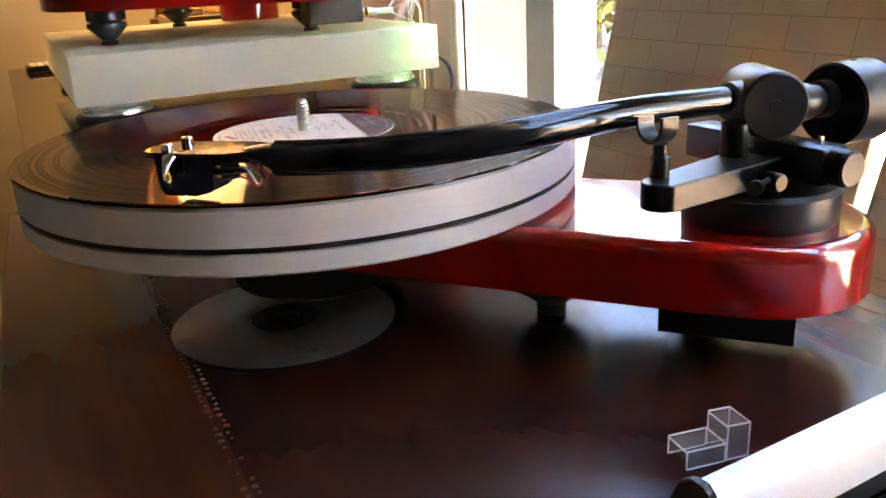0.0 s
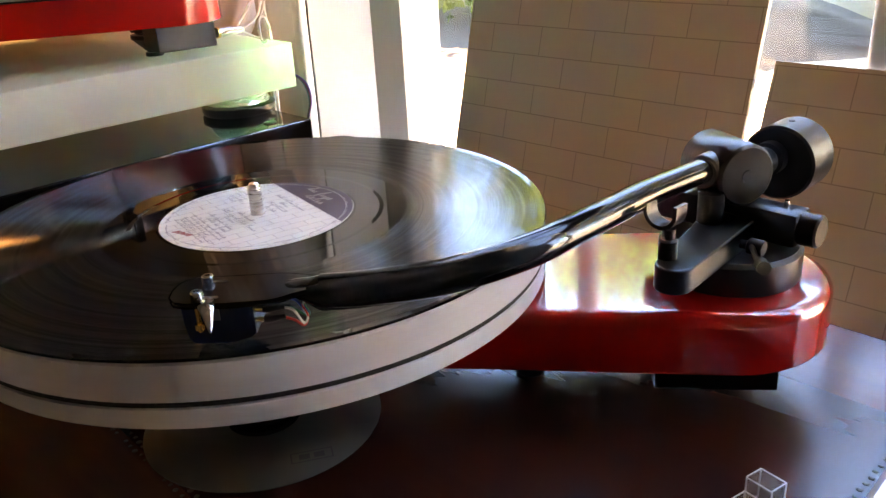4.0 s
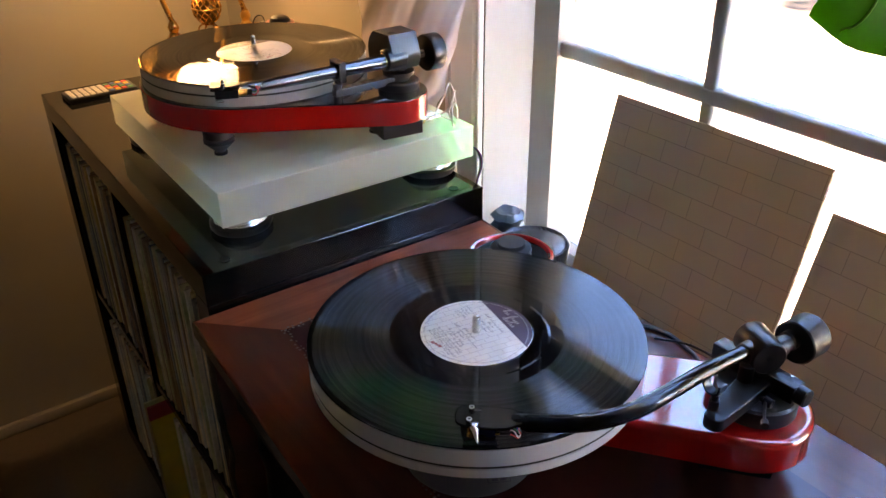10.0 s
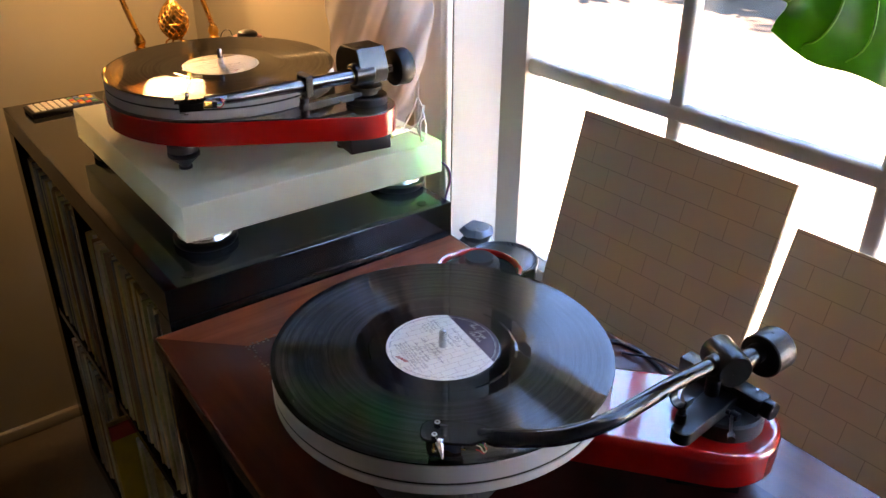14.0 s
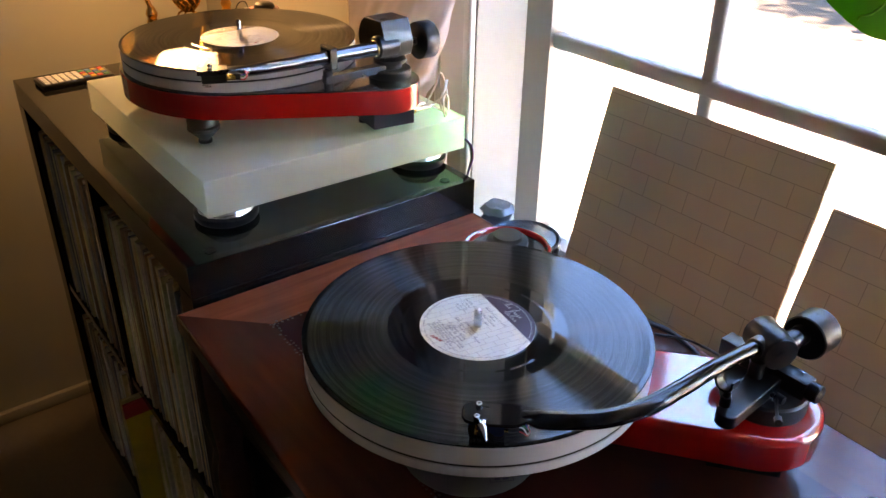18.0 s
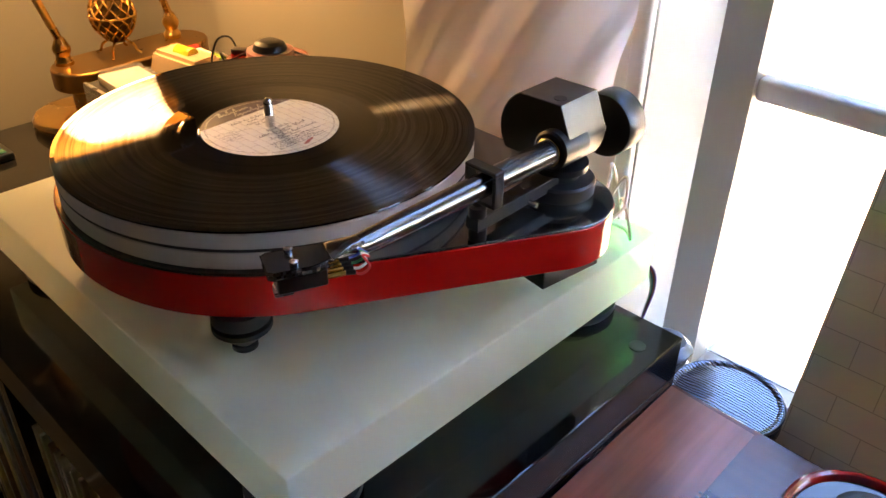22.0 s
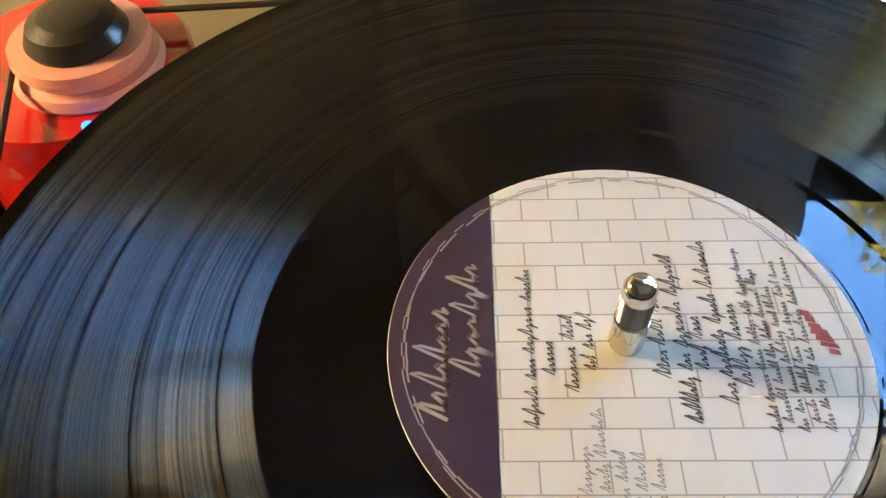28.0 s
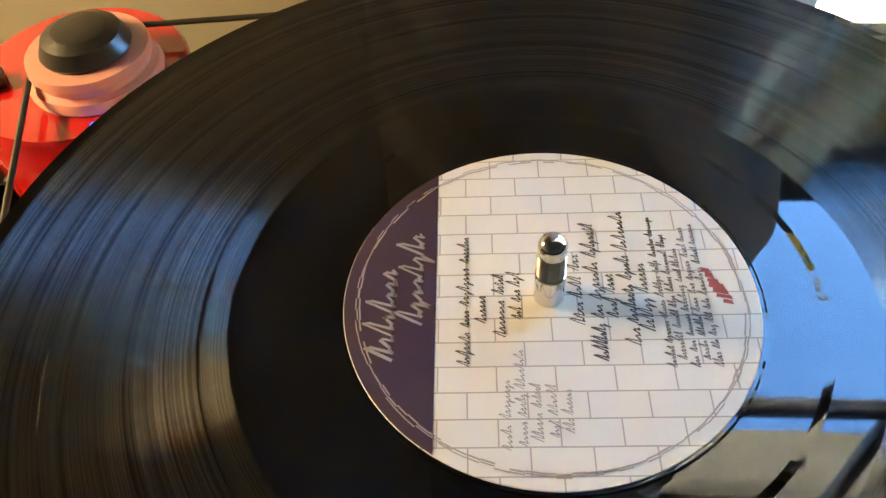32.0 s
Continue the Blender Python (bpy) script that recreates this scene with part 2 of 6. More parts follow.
    p.inputs["Base Color"].default_value = (0.005, 0.005, 0.0055, 1)
    p.inputs["Specular IOR Level"].default_value = 0.0
    sp = n.new("ShaderNodeMath")
    sp.operation = "MULTIPLY"
    l.new(gm2.outputs[0], sp.inputs[0])
    streak = n.new("ShaderNodeMapRange")
    streak.inputs[1].default_value = 0.36
    streak.inputs[2].default_value = 0.64
    streak.inputs[3].default_value = 0.006
    streak.inputs[4].default_value = 0.035
    l.new(mix.outputs[0], streak.inputs[0])
    l.new(streak.outputs[0], sp.inputs[1])
    flanks = n.new("ShaderNodeBsdfAnisotropic")
    flanks.inputs["Roughness"].default_value = 0.12
    l.new(sp.outputs[0], flanks.inputs["Color"])
    l.new(nrm.outputs[0], flanks.inputs["Normal"])
    both = n.new("ShaderNodeAddShader")
    l.new(p.outputs[0], both.inputs[0])
    l.new(flanks.outputs[0], both.inputs[1])
    l.new(both.outputs[0], n["Material Output"].inputs[0])
    return m


def brick_mat(name, ground, line, bw, bh, mortar, rough=0.55, plane="xy", stains=0.08):
    """Printed card with a thin drawn brick pattern."""
    m = bpy.data.materials.new(name)
    m.use_nodes = True
    n, l, p = nodes_of(m)
    tc = n.new("ShaderNodeTexCoord")
    wob = n.new("ShaderNodeTexNoise")
    wob.inputs["Scale"].default_value = 60
    l.new(tc.outputs["Object"], wob.inputs["Vector"])
    sub = n.new("ShaderNodeVectorMath")
    sub.operation = "MULTIPLY_ADD"
    l.new(wob.outputs[1], sub.inputs[0])
    k = mortar * 0.8
    sub.inputs[1].default_value = (k, k, k)
    l.new(tc.outputs["Object"], sub.inputs[2])
    br = n.new("ShaderNodeTexBrick")
    br.inputs["Scale"].default_value = 1.0
    br.inputs["Brick Width"].default_value = bw
    br.inputs["Row Height"].default_value = bh
    br.inputs["Mortar Size"].default_value = mortar
    br.inputs["Mortar Smooth"].default_value = 0.3
    g = Vector(ground)
    br.inputs["Color1"].default_value = (*g, 1)
    br.inputs["Color2"].default_value = (*(g * 0.96), 1)
    br.inputs["Mortar"].default_value = (*line, 1)
    l.new(sub.outputs[0], br.inputs["Vector"])
    blot = n.new("ShaderNodeTexNoise")
    blot.inputs["Scale"].default_value = 22
    blot.inputs["Detail"].default_value = 6
    l.new(tc.outputs["Object"], blot.inputs["Vector"])
    mr = n.new("ShaderNodeMapRange")
    mr.inputs[3].default_value = 1 - stains
    mr.inputs[4].default_value = 1.0
    l.new(blot.outputs[0], mr.inputs[0])
    mix = n.new("ShaderNodeMix")
    mix.data_type = "RGBA"
    mix.blend_type = "MULTIPLY"
    mix.inputs[0].default_value = 1
    l.new(br.outputs[0], mix.inputs[6])
    l.new(mr.outputs[0], mix.inputs[7])
    l.new(mix.outputs[2], p.inputs["Base Color"])
    p.inputs["Roughness"].default_value = rough
    return m


RED = mat("gloss_red_lacquer", (0.42, 0.008, 0.006), 0.14, vary=0.06, scale=8, coat=1.0, rvary=0.05)
RED_REAR = mat("red_lacquer_edge", (0.50, 0.012, 0.008), 0.22, vary=0.06, scale=8, coat=0.6, rvary=0.05)
PLATTER = mat("white_platter", (0.70, 0.695, 0.735), 0.42, vary=0.05, scale=20, bump=0.05, stretch=(1, 1, 30), rvary=0.1)
PLATTER_GREY = mat("grey_platter", (0.50, 0.47, 0.46), 0.42, vary=0.05, scale=20, bump=0.05, stretch=(1, 1, 30), rvary=0.1)
BLACK = mat("black_anodised", (0.018, 0.018, 0.019), 0.38, 0.0, vary=0.2, scale=60, bump=0.12, bscale=900, rvary=0.15)
BLACK_METAL = mat("black_metal", (0.028, 0.028, 0.030), 0.34, 0.6, vary=0.15, scale=60, bump=0.10, bscale=900)
RUBBER = mat("black_rubber", (0.012, 0.012, 0.012), 0.6, vary=0.2, scale=50, bump=0.1)
GLOSS_BLACK = mat("gloss_black_tube", (0.010, 0.010, 0.010), 0.06, vary=0.2, scale=30, coat=0.25, spec=0.16, rvary=0.1)
CHROME = mat("polished_steel", (0.72, 0.72, 0.72), 0.12, 1.0, vary=0.05, scale=80, rvary=0.2)
STEEL = mat("brushed_steel", (0.62, 0.62, 0.61), 0.28, 1.0, vary=0.06, scale=60, stretch=(1, 1, 20), rvary=0.2)
GOLD = mat("gold_plate", (0.85, 0.58, 0.18), 0.2, 1.0, vary=0.1, scale=90)
BRASS = mat("aged_brass", (0.62, 0.38, 0.12), 0.26, 1.0, vary=0.2, scale=30, rvary=0.3)
BRASS_DARK = mat("dark_brass", (0.34, 0.20, 0.07), 0.34, 1.0, vary=0.3, scale=60, rvary=0.3)
BLUE_BODY = mat("dark_blue_shell", (0.008, 0.016, 0.05), 0.22, vary=0.1, scale=60, coat=0.4)
SHELF_BLACK = mat("black_lacquered_board", (0.009, 0.009, 0.009), 0.07, spec=0.38, vary=0.15, scale=14, bump=0.02, bscale=160, rvary=0.25)
VINYL = vinyl_mat("vinyl")
TABLE = wood_mat("mahogany_table", (0.048, 0.0112, 0.0078), (0.060, 0.0140, 0.0095), 0.24)
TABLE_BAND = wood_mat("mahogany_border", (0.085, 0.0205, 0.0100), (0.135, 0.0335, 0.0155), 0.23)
# end border: cross grain, with the light falling there painted as lighter colour
TABLE_END_LIT = wood_mat("mahogany_end_border_lit", (0.19, 0.048, 0.020), (0.40, 0.112, 0.046), 0.24, (2.2, 26, 26))
INLAY = mat("inlay_studs", (0.10, 0.045, 0.022), 0.55, vary=0.4, scale=200)
COVER = brick_mat("printed_wall_cover", (0.64, 0.575, 0.48), (0.40, 0.35, 0.29), 0.0615, 0.0278, 0.00055)
CARD_EDGE = mat("card_edge", (0.60, 0.55, 0.47), 0.7, vary=0.15, scale=80)
LABEL = brick_mat("printed_wall_label", (0.88, 0.885, 0.83), (0.50, 0.47, 0.45), 0.0134, 0.0067, 0.00020, 0.5)
LABEL_DARK = mat("label_dark_band", (0.055, 0.032, 0.065), 0.45, vary=0.12, scale=60)
INK = mat("label_ink", (0.10, 0.10, 0.105), 0.6, vary=0.2, scale=300)
INK_SOFT = mat("label_soft_ink", (0.34, 0.33, 0.34), 0.6, vary=0.2, scale=300)
INK_PALE = mat("label_pale_writing", (0.42, 0.40, 0.40), 0.6, vary=0.3, scale=300)
INK_RED = mat("label_red_stamp", (0.40, 0.10, 0.10), 0.6, vary=0.3, scale=300)
WALL = mat("painted_wall", (0.335, 0.312, 0.258), 0.75, vary=0.05, scale=6, bump=0.08, bscale=260)
WALL_FAR = mat("pale_painted_wall", (0.42, 0.40, 0.37), 0.75, vary=0.05, scale=6, bump=0.08, bscale=260)
WHITE_PAINT = mat("white_woodwork", (0.78, 0.77, 0.74), 0.38, vary=0.04, scale=10, bump=0.03, bscale=120)
# the window's white woodwork in three greys: its backlit shade put into the colour
MUNTIN = mat("white_vinyl_bar_shaded", (0.60, 0.61, 0.63), 0.4, vary=0.05, scale=10)
RAIL = mat("white_vinyl_rail_shaded", (0.50, 0.50, 0.50), 0.45, vary=0.1, scale=10)
FRAME = mat("white_window_frame_shaded", (0.40, 0.385, 0.36), 0.4, vary=0.05, scale=10, bump=0.03, bscale=120)
FLOOR = mat("beige_carpet", (0.13, 0.106, 0.085), 0.95, vary=0.2, scale=90, bump=0.6, bscale=700)
CEIL = mat("ceiling_paint", (0.36, 0.345, 0.32), 0.8, vary=0.03, scale=5)
PANE = glass_mat("window_glass", (0.96, 0.98, 0.97), 0.0, 1.45)
CLEAR = mat("clear_plastic", (0.85, 0.87, 0.92), 0.08, vary=0.05, scale=90, coat=0.5)
cn, cl_, cp_ = nodes_of(CLEAR)
ctr = cn.new("ShaderNodeBsdfTransparent")
cmx = cn.new("ShaderNodeMixShader")
cmx.inputs[0].default_value = 0.12
cl_.new(ctr.outputs[0], cmx.inputs[1])
cl_.new(cp_.outputs[0], cmx.inputs[2])
cl_.new(cmx.outputs[0], cn["Material Output"].inputs[0])
EDGE = mat("clear_plastic_edge_highlight", (0.85, 0.87, 0.92), 0.12, vary=0.05, scale=90, coat=0.6)
SILVER = mat("satin_silver", (0.90, 0.90, 0.90), 0.42, 0.35, vary=0.02, scale=30)
FROST = mat("frosted_acrylic", (0.925, 0.99, 0.915), 0.45, vary=0.03, scale=5, bump=0.04, bscale=900)
fn, fl_, fp_ = nodes_of(FROST)
fp_.inputs["IOR"].default_value = 1.49
fp_.inputs["Transmission Weight"].default_value = 0.12
ftr = fn.new("ShaderNodeBsdfTranslucent")
ftr.inputs[0].default_value = (0.955, 1.0, 0.925, 1)
fmx = fn.new("ShaderNodeMixShader")
fmx.inputs[0].default_value = 0.60
fl_.new(fp_.outputs[0], fmx.inputs[1])
fl_.new(ftr.outputs[0], fmx.inputs[2])
fl_.new(fmx.outputs[0], fn["Material Output"].inputs[0])


def leaf_mat(name, base):
    m = mat(name, base, 0.38, vary=0.3, scale=35, bump=0.25, bscale=140)
    n, l, p = nodes_of(m)
    tr = n.new("ShaderNodeBsdfTranslucent")
    tr.inputs[0].default_value = (base[0] * 1.7, base[1] * 1.9, base[2] * 0.8, 1)
    mx = n.new("ShaderNodeMixShader")
    mx.inputs[0].default_value = 0.55
    out = n["Material Output"]
    l.new(p.outputs[0], mx.inputs[1])
    l.new(tr.outputs[0], mx.inputs[2])
    l.new(mx.outputs[0], out.inputs[0])
    return m


LEAF = leaf_mat("fig_leaf", (0.075, 0.20, 0.022))
VEIN = leaf_mat("fig_leaf_vein", (0.20, 0.36, 0.08))


def cloth_mat(name, color):
    m = mat(name, color, 0.8, vary=0.05, scale=25, bump=0.15, bscale=900)
    n, l, p = nodes_of(m)
    tr = n.new("ShaderNodeBsdfTranslucent")
    tr.inputs[0].default_value = (*color, 1)
    mx = n.new("ShaderNodeMixShader")
    mx.inputs[0].default_value = 0.5
    l.new(p.outputs[0], mx.inputs[1])
    l.new(tr.outputs[0], mx.inputs[2])
    l.new(mx.outputs[0], n["Material Output"].inputs[0])
    return m


CURTAIN = cloth_mat("sheer_curtain", (0.88, 0.86, 0.92))

# ---- mesh helpers ----


def finish(name, bm, material, smooth=True, angle=35):
    bmesh.ops.recalc_face_normals(bm, faces=bm.faces)
    me = bpy.data.meshes.new(name)
    bm.to_mesh(me)
    bm.free()
    if smooth:
        me.polygons.foreach_set("use_smooth", [True] * len(me.polygons))
        me.set_sharp_from_angle(angle=radians(angle))
    me.materials.append(material)
    return me


def part(name, bm, material, parent, label="", smooth=True, angle=35):
    """One mesh object under a thing or a part."""
    ob = new(name, finish(name, bm, material, smooth, angle))
    ob.parent = parent
    ob.matrix_parent_inverse = Matrix()
    if label:
        tagged(ob, label=label)
    return ob


def thing(name, label, category, at=(0, 0, 0), turn=0.0, group="", kind=""):
    ob = new(name)
    ob.empty_display_size = 0.02
    ob.matrix_world = pose(*at, 0, 0, turn)
    return tagged(ob, label, category, group, kind)


def solid(name, bm, material, label, category, at=(0, 0, 0), turn=0.0, group="", kind="", smooth=True):
    ob = new(name, finish(name, bm, material, smooth))
    ob.matrix_world = pose(*at, 0, 0, turn)
    return tagged(ob, label, category, group, kind)


def box(x0, x1, y0, y1, z0, z1, bevel=0.0, seg=2):
    bm = bmesh.new()
    bmesh.ops.create_cube(bm, size=1)
    for v in bm.verts:
        v.co = Vector(((x0 + x1) / 2 + v.co.x * (x1 - x0), (y0 + y1) / 2 + v.co.y * (y1 - y0), (z0 + z1) / 2 + v.co.z * (z1 - z0)))
    if bevel:
        bmesh.ops.bevel(bm, geom=bm.edges[:], offset=bevel, segments=seg, affect="EDGES", profile=0.5)
    return bm


def lathe(profile, seg=48, center=(0, 0, 0), axis="z", bm=None):
    """A turned body: profile of (radius, height), radius 0 closes an end."""
    bm = bm or bmesh.new()
    rings = []
    for r, h in profile:
        ring = []
        for k in range(1 if r == 0 else seg):
            a = 2 * math.pi * k / seg
            c, s = r * math.cos(a), r * math.sin(a)
            p = {"z": (c, s, h), "x": (h, c, s), "y": (s, h, c)}[axis]
            ring.append(bm.verts.new((center[0] + p[0], center[1] + p[1], center[2] + p[2])))
        rings.append(ring)
    for a, b in zip(rings, rings[1:]):
        for k in range(seg):
            q = [a[k % len(a)], a[(k + 1) % len(a)], b[(k + 1) % len(b)], b[k % len(b)]]
            q = list(dict.fromkeys(q))
            if len(q) > 2:
                bm.faces.new(q)
    return bm


def disc_body(r, z0, z1, bev=0.001, seg=48, center=(0, 0, 0), axis="z", bm=None):
    return lathe([(0, z0), (r - bev, z0), (r, z0 + bev), (r, z1 - bev), (r - bev, z1), (0, z1)], seg, center, axis, bm)


def ring_body(r0, r1, z0, z1, bev=0.0006, seg=64, center=(0, 0, 0), axis="z"):
    return lathe([(r0, z0), (r1 - bev, z0), (r1, z0 + bev), (r1, z1 - bev), (r1 - bev, z1), (r0, z1), (r0, z0)], seg, center, axis)


def prism(poly, z0, z1, bevel_top=0.0, bevel_bottom=0.0, seg=3):
    """An upright body on a flat outline, counter-clockwise, with rounded rims."""
    bm = bmesh.new()
    pts = [Vector(p) for p in poly]
    n = len(pts)

    def inset(d):
        out = []
        for k in range(n):
            a, b, c = pts[k - 1], pts[k], pts[(k + 1) % n]
            u, v = (b - a).normalized(), (c - b).normalized()
            nn = Vector((-(u.y + v.y), u.x + v.x))
            nn = nn.normalized() if nn.length > 1e-9 else Vector((0, 0))
            out.append(b + nn * d)
        return out

    levels = []
    for i in range(seg + 1) if bevel_bottom else (seg,):
        a = math.pi / 2 * i / seg
        levels.append((bevel_bottom * (1 - math.sin(a)), z0 + bevel_bottom * (1 - math.cos(a))))
    for i in range(seg + 1) if bevel_top else (0,):
        a = math.pi / 2 * i / seg
        levels.append((bevel_top * (1 - math.cos(a)), z1 - bevel_top * (1 - math.sin(a))))
    # narrow rings beside the rounded rims keep the flat faces flat under smooth shading
    if bevel_top:
        levels.append((bevel_top + 0.0006, z1))
        levels.insert(len(levels) - seg - 2, (0.0, z1 - bevel_top - 0.0004))
    if bevel_bottom:
        levels.insert(seg + 1, (0.0, z0 + bevel_bottom + 0.0004))
        levels.insert(0, (bevel_bottom + 0.0006, z0))
    rings = [[bm.verts.new((p.x, p.y, z)) for p in inset(d)] for d, z in levels]
    for a, b in zip(rings, rings[1:]):
        for k in range(n):
            bm.faces.new((a[k], a[(k + 1) % n], b[(k + 1) % n], b[k]))
    bm.faces.new(list(reversed(rings[0])))
    bm.faces.new(rings[-1])
    return bm


def hull_two(c0, r0, c1, r1, seg=24):
    """Outline of two circles and their common outer tangents, counter-clockwise."""
    c0, c1 = Vector(c0), Vector(c1)
    d = c1 - c0
    a = math.atan2(d.y, d.x)
    b = math.acos((r0 - r1) / d.length)
    out = []
    for k in range(seg + 1):
        t = a + b + (2 * math.pi - 2 * b) * k / seg
        out.append((c0.x + r0 * math.cos(t), c0.y + r0 * math.sin(t)))
    for k in range(seg + 1):
        t = a - b + 2 * b * k / seg
        out.append((c1.x + r1 * math.cos(t), c1.y + r1 * math.sin(t)))
    return out


def smooth_path(pts, steps=8):
    """Catmull-Rom through the points."""
    pts = [Vector(p) for p in pts]
    ext = [2 * pts[0] - pts[1]] + pts + [2 * pts[-1] - pts[-2]]
    out = []
    for k in range(1, len(ext) - 2):
        p0, p1, p2, p3 = ext[k - 1:k + 3]
        for s in range(steps):
            t = s / steps
            out.append(0.5 * (2 * p1 + (p2 - p0) * t + (2 * p0 - 5 * p1 + 4 * p2 - p3) * t * t + (3 * p1 - p0 - 3 * p2 + p3) * t ** 3))
    out.append(pts[-1])
    return out


def tube(pts, r, seg=12, cap=True, bm=None, flat=None):
    """A swept tube; r is a radius or a radius per point; flat scales its height per point."""
    bm = bm or bmesh.new()
    pts = [Vector(p) for p in pts]
    rs = r if isinstance(r, (list, tuple)) else [r] * len(pts)
    rings = []
    up = Vector((0, 0, 1))
    for k, p in enumerate(pts):
        d = (pts[min(k + 1, len(pts) - 1)] - pts[max(k - 1, 0)]).normalized()
        side = d.cross(up)
        side = side.normalized() if side.length > 1e-4 else Vector((1, 0, 0))
        top = side.cross(d).normalized()
        f = flat[k] if flat else 1.0
        rings.append([bm.verts.new(p + rs[k] * (math.cos(2 * math.pi * i / seg) * side + f * math.sin(2 * math.pi * i / seg) * top)) for i in range(seg)])
    for a, b in zip(rings, rings[1:]):
        for i in range(seg):
            bm.faces.new((a[i], a[(i + 1) % seg], b[(i + 1) % seg], b[i]))
    if cap:
        bm.faces.new(list(reversed(rings[0])))
        bm.faces.new(rings[-1])
    return bm


def moved(bm, m):
    bmesh.ops.transform(bm, matrix=m, verts=bm.verts)
    return bm


def sheet(rows, thick=0.0):
    """A surface through rows of points."""
    bm = bmesh.new()
    vs = [[bm.verts.new(p) for p in row] for row in rows]
    for a, b in zip(vs, vs[1:]):
        for k in range(len(a) - 1):
            bm.faces.new((a[k], a[k + 1], b[k + 1], b[k]))
    if thick:
        bmesh.ops.recalc_face_normals(bm, faces=bm.faces)
        bmesh.ops.solidify(bm, geom=bm.faces[:], thickness=thick)
    return bm


# ---- the room ----
ROOM_X0, WALL_X, ROOM_Y0, WALL_Y, FLOOR_Z, CEIL_Z = -2.6, 0.449, -2.6, 1.373, -0.835, 1.75
WIN_Y0, WIN_Y1, WIN_Z0, WIN_Z1 = -0.93, 0.373, -0.125, 1.25
WT_ = 0.055
solid("floor", box(ROOM_X0, WALL_X + WT_, ROOM_Y0, WALL_Y + WT_, FLOOR_Z - 0.1, FLOOR_Z), FLOOR, "beige carpet floor of the room", "floor", kind="structure")
solid("ceiling", box(ROOM_X0 - WT_, WALL_X + WT_, ROOM_Y0 - WT_, WALL_Y + WT_, CEIL_Z, CEIL_Z + 0.1), CEIL, "plain off-white painted ceiling", "ceiling", kind="structure")
solid("wall_north", box(ROOM_X0, WALL_X + WT_, WALL_Y, WALL_Y + WT_, FLOOR_Z, CEIL_Z), WALL, "beige painted wall behind the brass lamp", "wall", kind="structure")
solid("wall_west", box(ROOM_X0 - WT_, ROOM_X0, ROOM_Y0, WALL_Y + WT_, FLOOR_Z, CEIL_Z), WALL_FAR, "beige painted far room wall", "wall", kind="structure")
solid("wall_south", box(ROOM_X0, WALL_X + WT_, ROOM_Y0 - WT_, ROOM_Y0, FLOOR_Z, CEIL_Z), WALL_FAR, "beige painted far room wall", "wall", kind="structure")
HY0, HY1, HZ0, HZ1 = WIN_Y0 - 0.0405, 0.4055, WIN_Z0 - 0.0405, WIN_Z1 + 0.0405
IN_X = 0.350  # room side of the thick outer wall; the window stands deep in it
OUT_X = WALL_X + WT_


def joined(pieces):
    """Several solids in one mesh."""
    bm = bmesh.new()
    for o in pieces:
        tmp = bpy.data.meshes.new("tmp")
        o.to_mesh(tmp)
        bm.from_mesh(tmp)
        bpy.data.meshes.remove(tmp)
        o.free()
    return bm


wb = joined([
    prism([(IN_X, 0.4286), (0.419, HY1), (OUT_X, HY1), (OUT_X, WALL_Y), (IN_X, WALL_Y)], FLOOR_Z, CEIL_Z),
    box(IN_X, OUT_X, ROOM_Y0, HY0, FLOOR_Z, CEIL_Z),
    prism([(IN_X, HY0), (OUT_X, HY0), (OUT_X, HY1), (0.419, HY1), (IN_X, 0.4286)], HZ1, CEIL_Z),
    box(IN_X, OUT_X, HY0, HY1, FLOOR_Z, -0.2205),
    box(WALL_X, OUT_X, HY0, HY1, -0.2205, HZ0),
])
solid("wall_east", wb, WALL, "beige painted wall around the window", "wall", kind="structure", smooth=False)
solid("baseboard", box(ROOM_X0, IN_X - 0.001, WALL_Y - 0.016, WALL_Y - 0.001, FLOOR_Z, FLOOR_Z + 0.03, 0.004), WALL, "low beige baseboard along the wall", "baseboard", kind="structure")

# window with frame, bars and panes
win = thing("window_1", "white window, frame and bars toned grey as backlit, sunlit outside", "window", (WALL_X, 0, 0), kind="structure")
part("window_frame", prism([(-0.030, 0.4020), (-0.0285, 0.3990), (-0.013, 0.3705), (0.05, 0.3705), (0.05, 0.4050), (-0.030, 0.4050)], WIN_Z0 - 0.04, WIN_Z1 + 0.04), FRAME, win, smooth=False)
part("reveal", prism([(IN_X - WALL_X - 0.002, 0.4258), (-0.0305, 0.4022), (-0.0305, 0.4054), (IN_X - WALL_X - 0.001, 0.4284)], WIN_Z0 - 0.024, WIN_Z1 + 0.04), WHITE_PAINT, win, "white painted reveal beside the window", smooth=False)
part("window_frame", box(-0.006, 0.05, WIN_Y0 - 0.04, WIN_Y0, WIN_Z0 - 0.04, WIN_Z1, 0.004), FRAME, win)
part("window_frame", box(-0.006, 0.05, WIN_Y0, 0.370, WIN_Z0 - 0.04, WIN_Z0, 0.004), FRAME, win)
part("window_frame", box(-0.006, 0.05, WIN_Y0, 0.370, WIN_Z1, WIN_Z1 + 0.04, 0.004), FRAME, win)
CX = IN_X - WALL_X
part("casing", box(CX - 0.011, CX - 0.0005, 0.4420, 0.4980, WIN_Z0 - 0.10, WIN_Z1 + 0.10, 0.003), WHITE_PAINT, win, "white moulded casing")
part("casing_bead", box(CX - 0.015, CX - 0.0022, 0.4262, 0.4415, WIN_Z0 - 0.10, WIN_Z1 + 0.10, 0.004, 3), WHITE_PAINT, win)
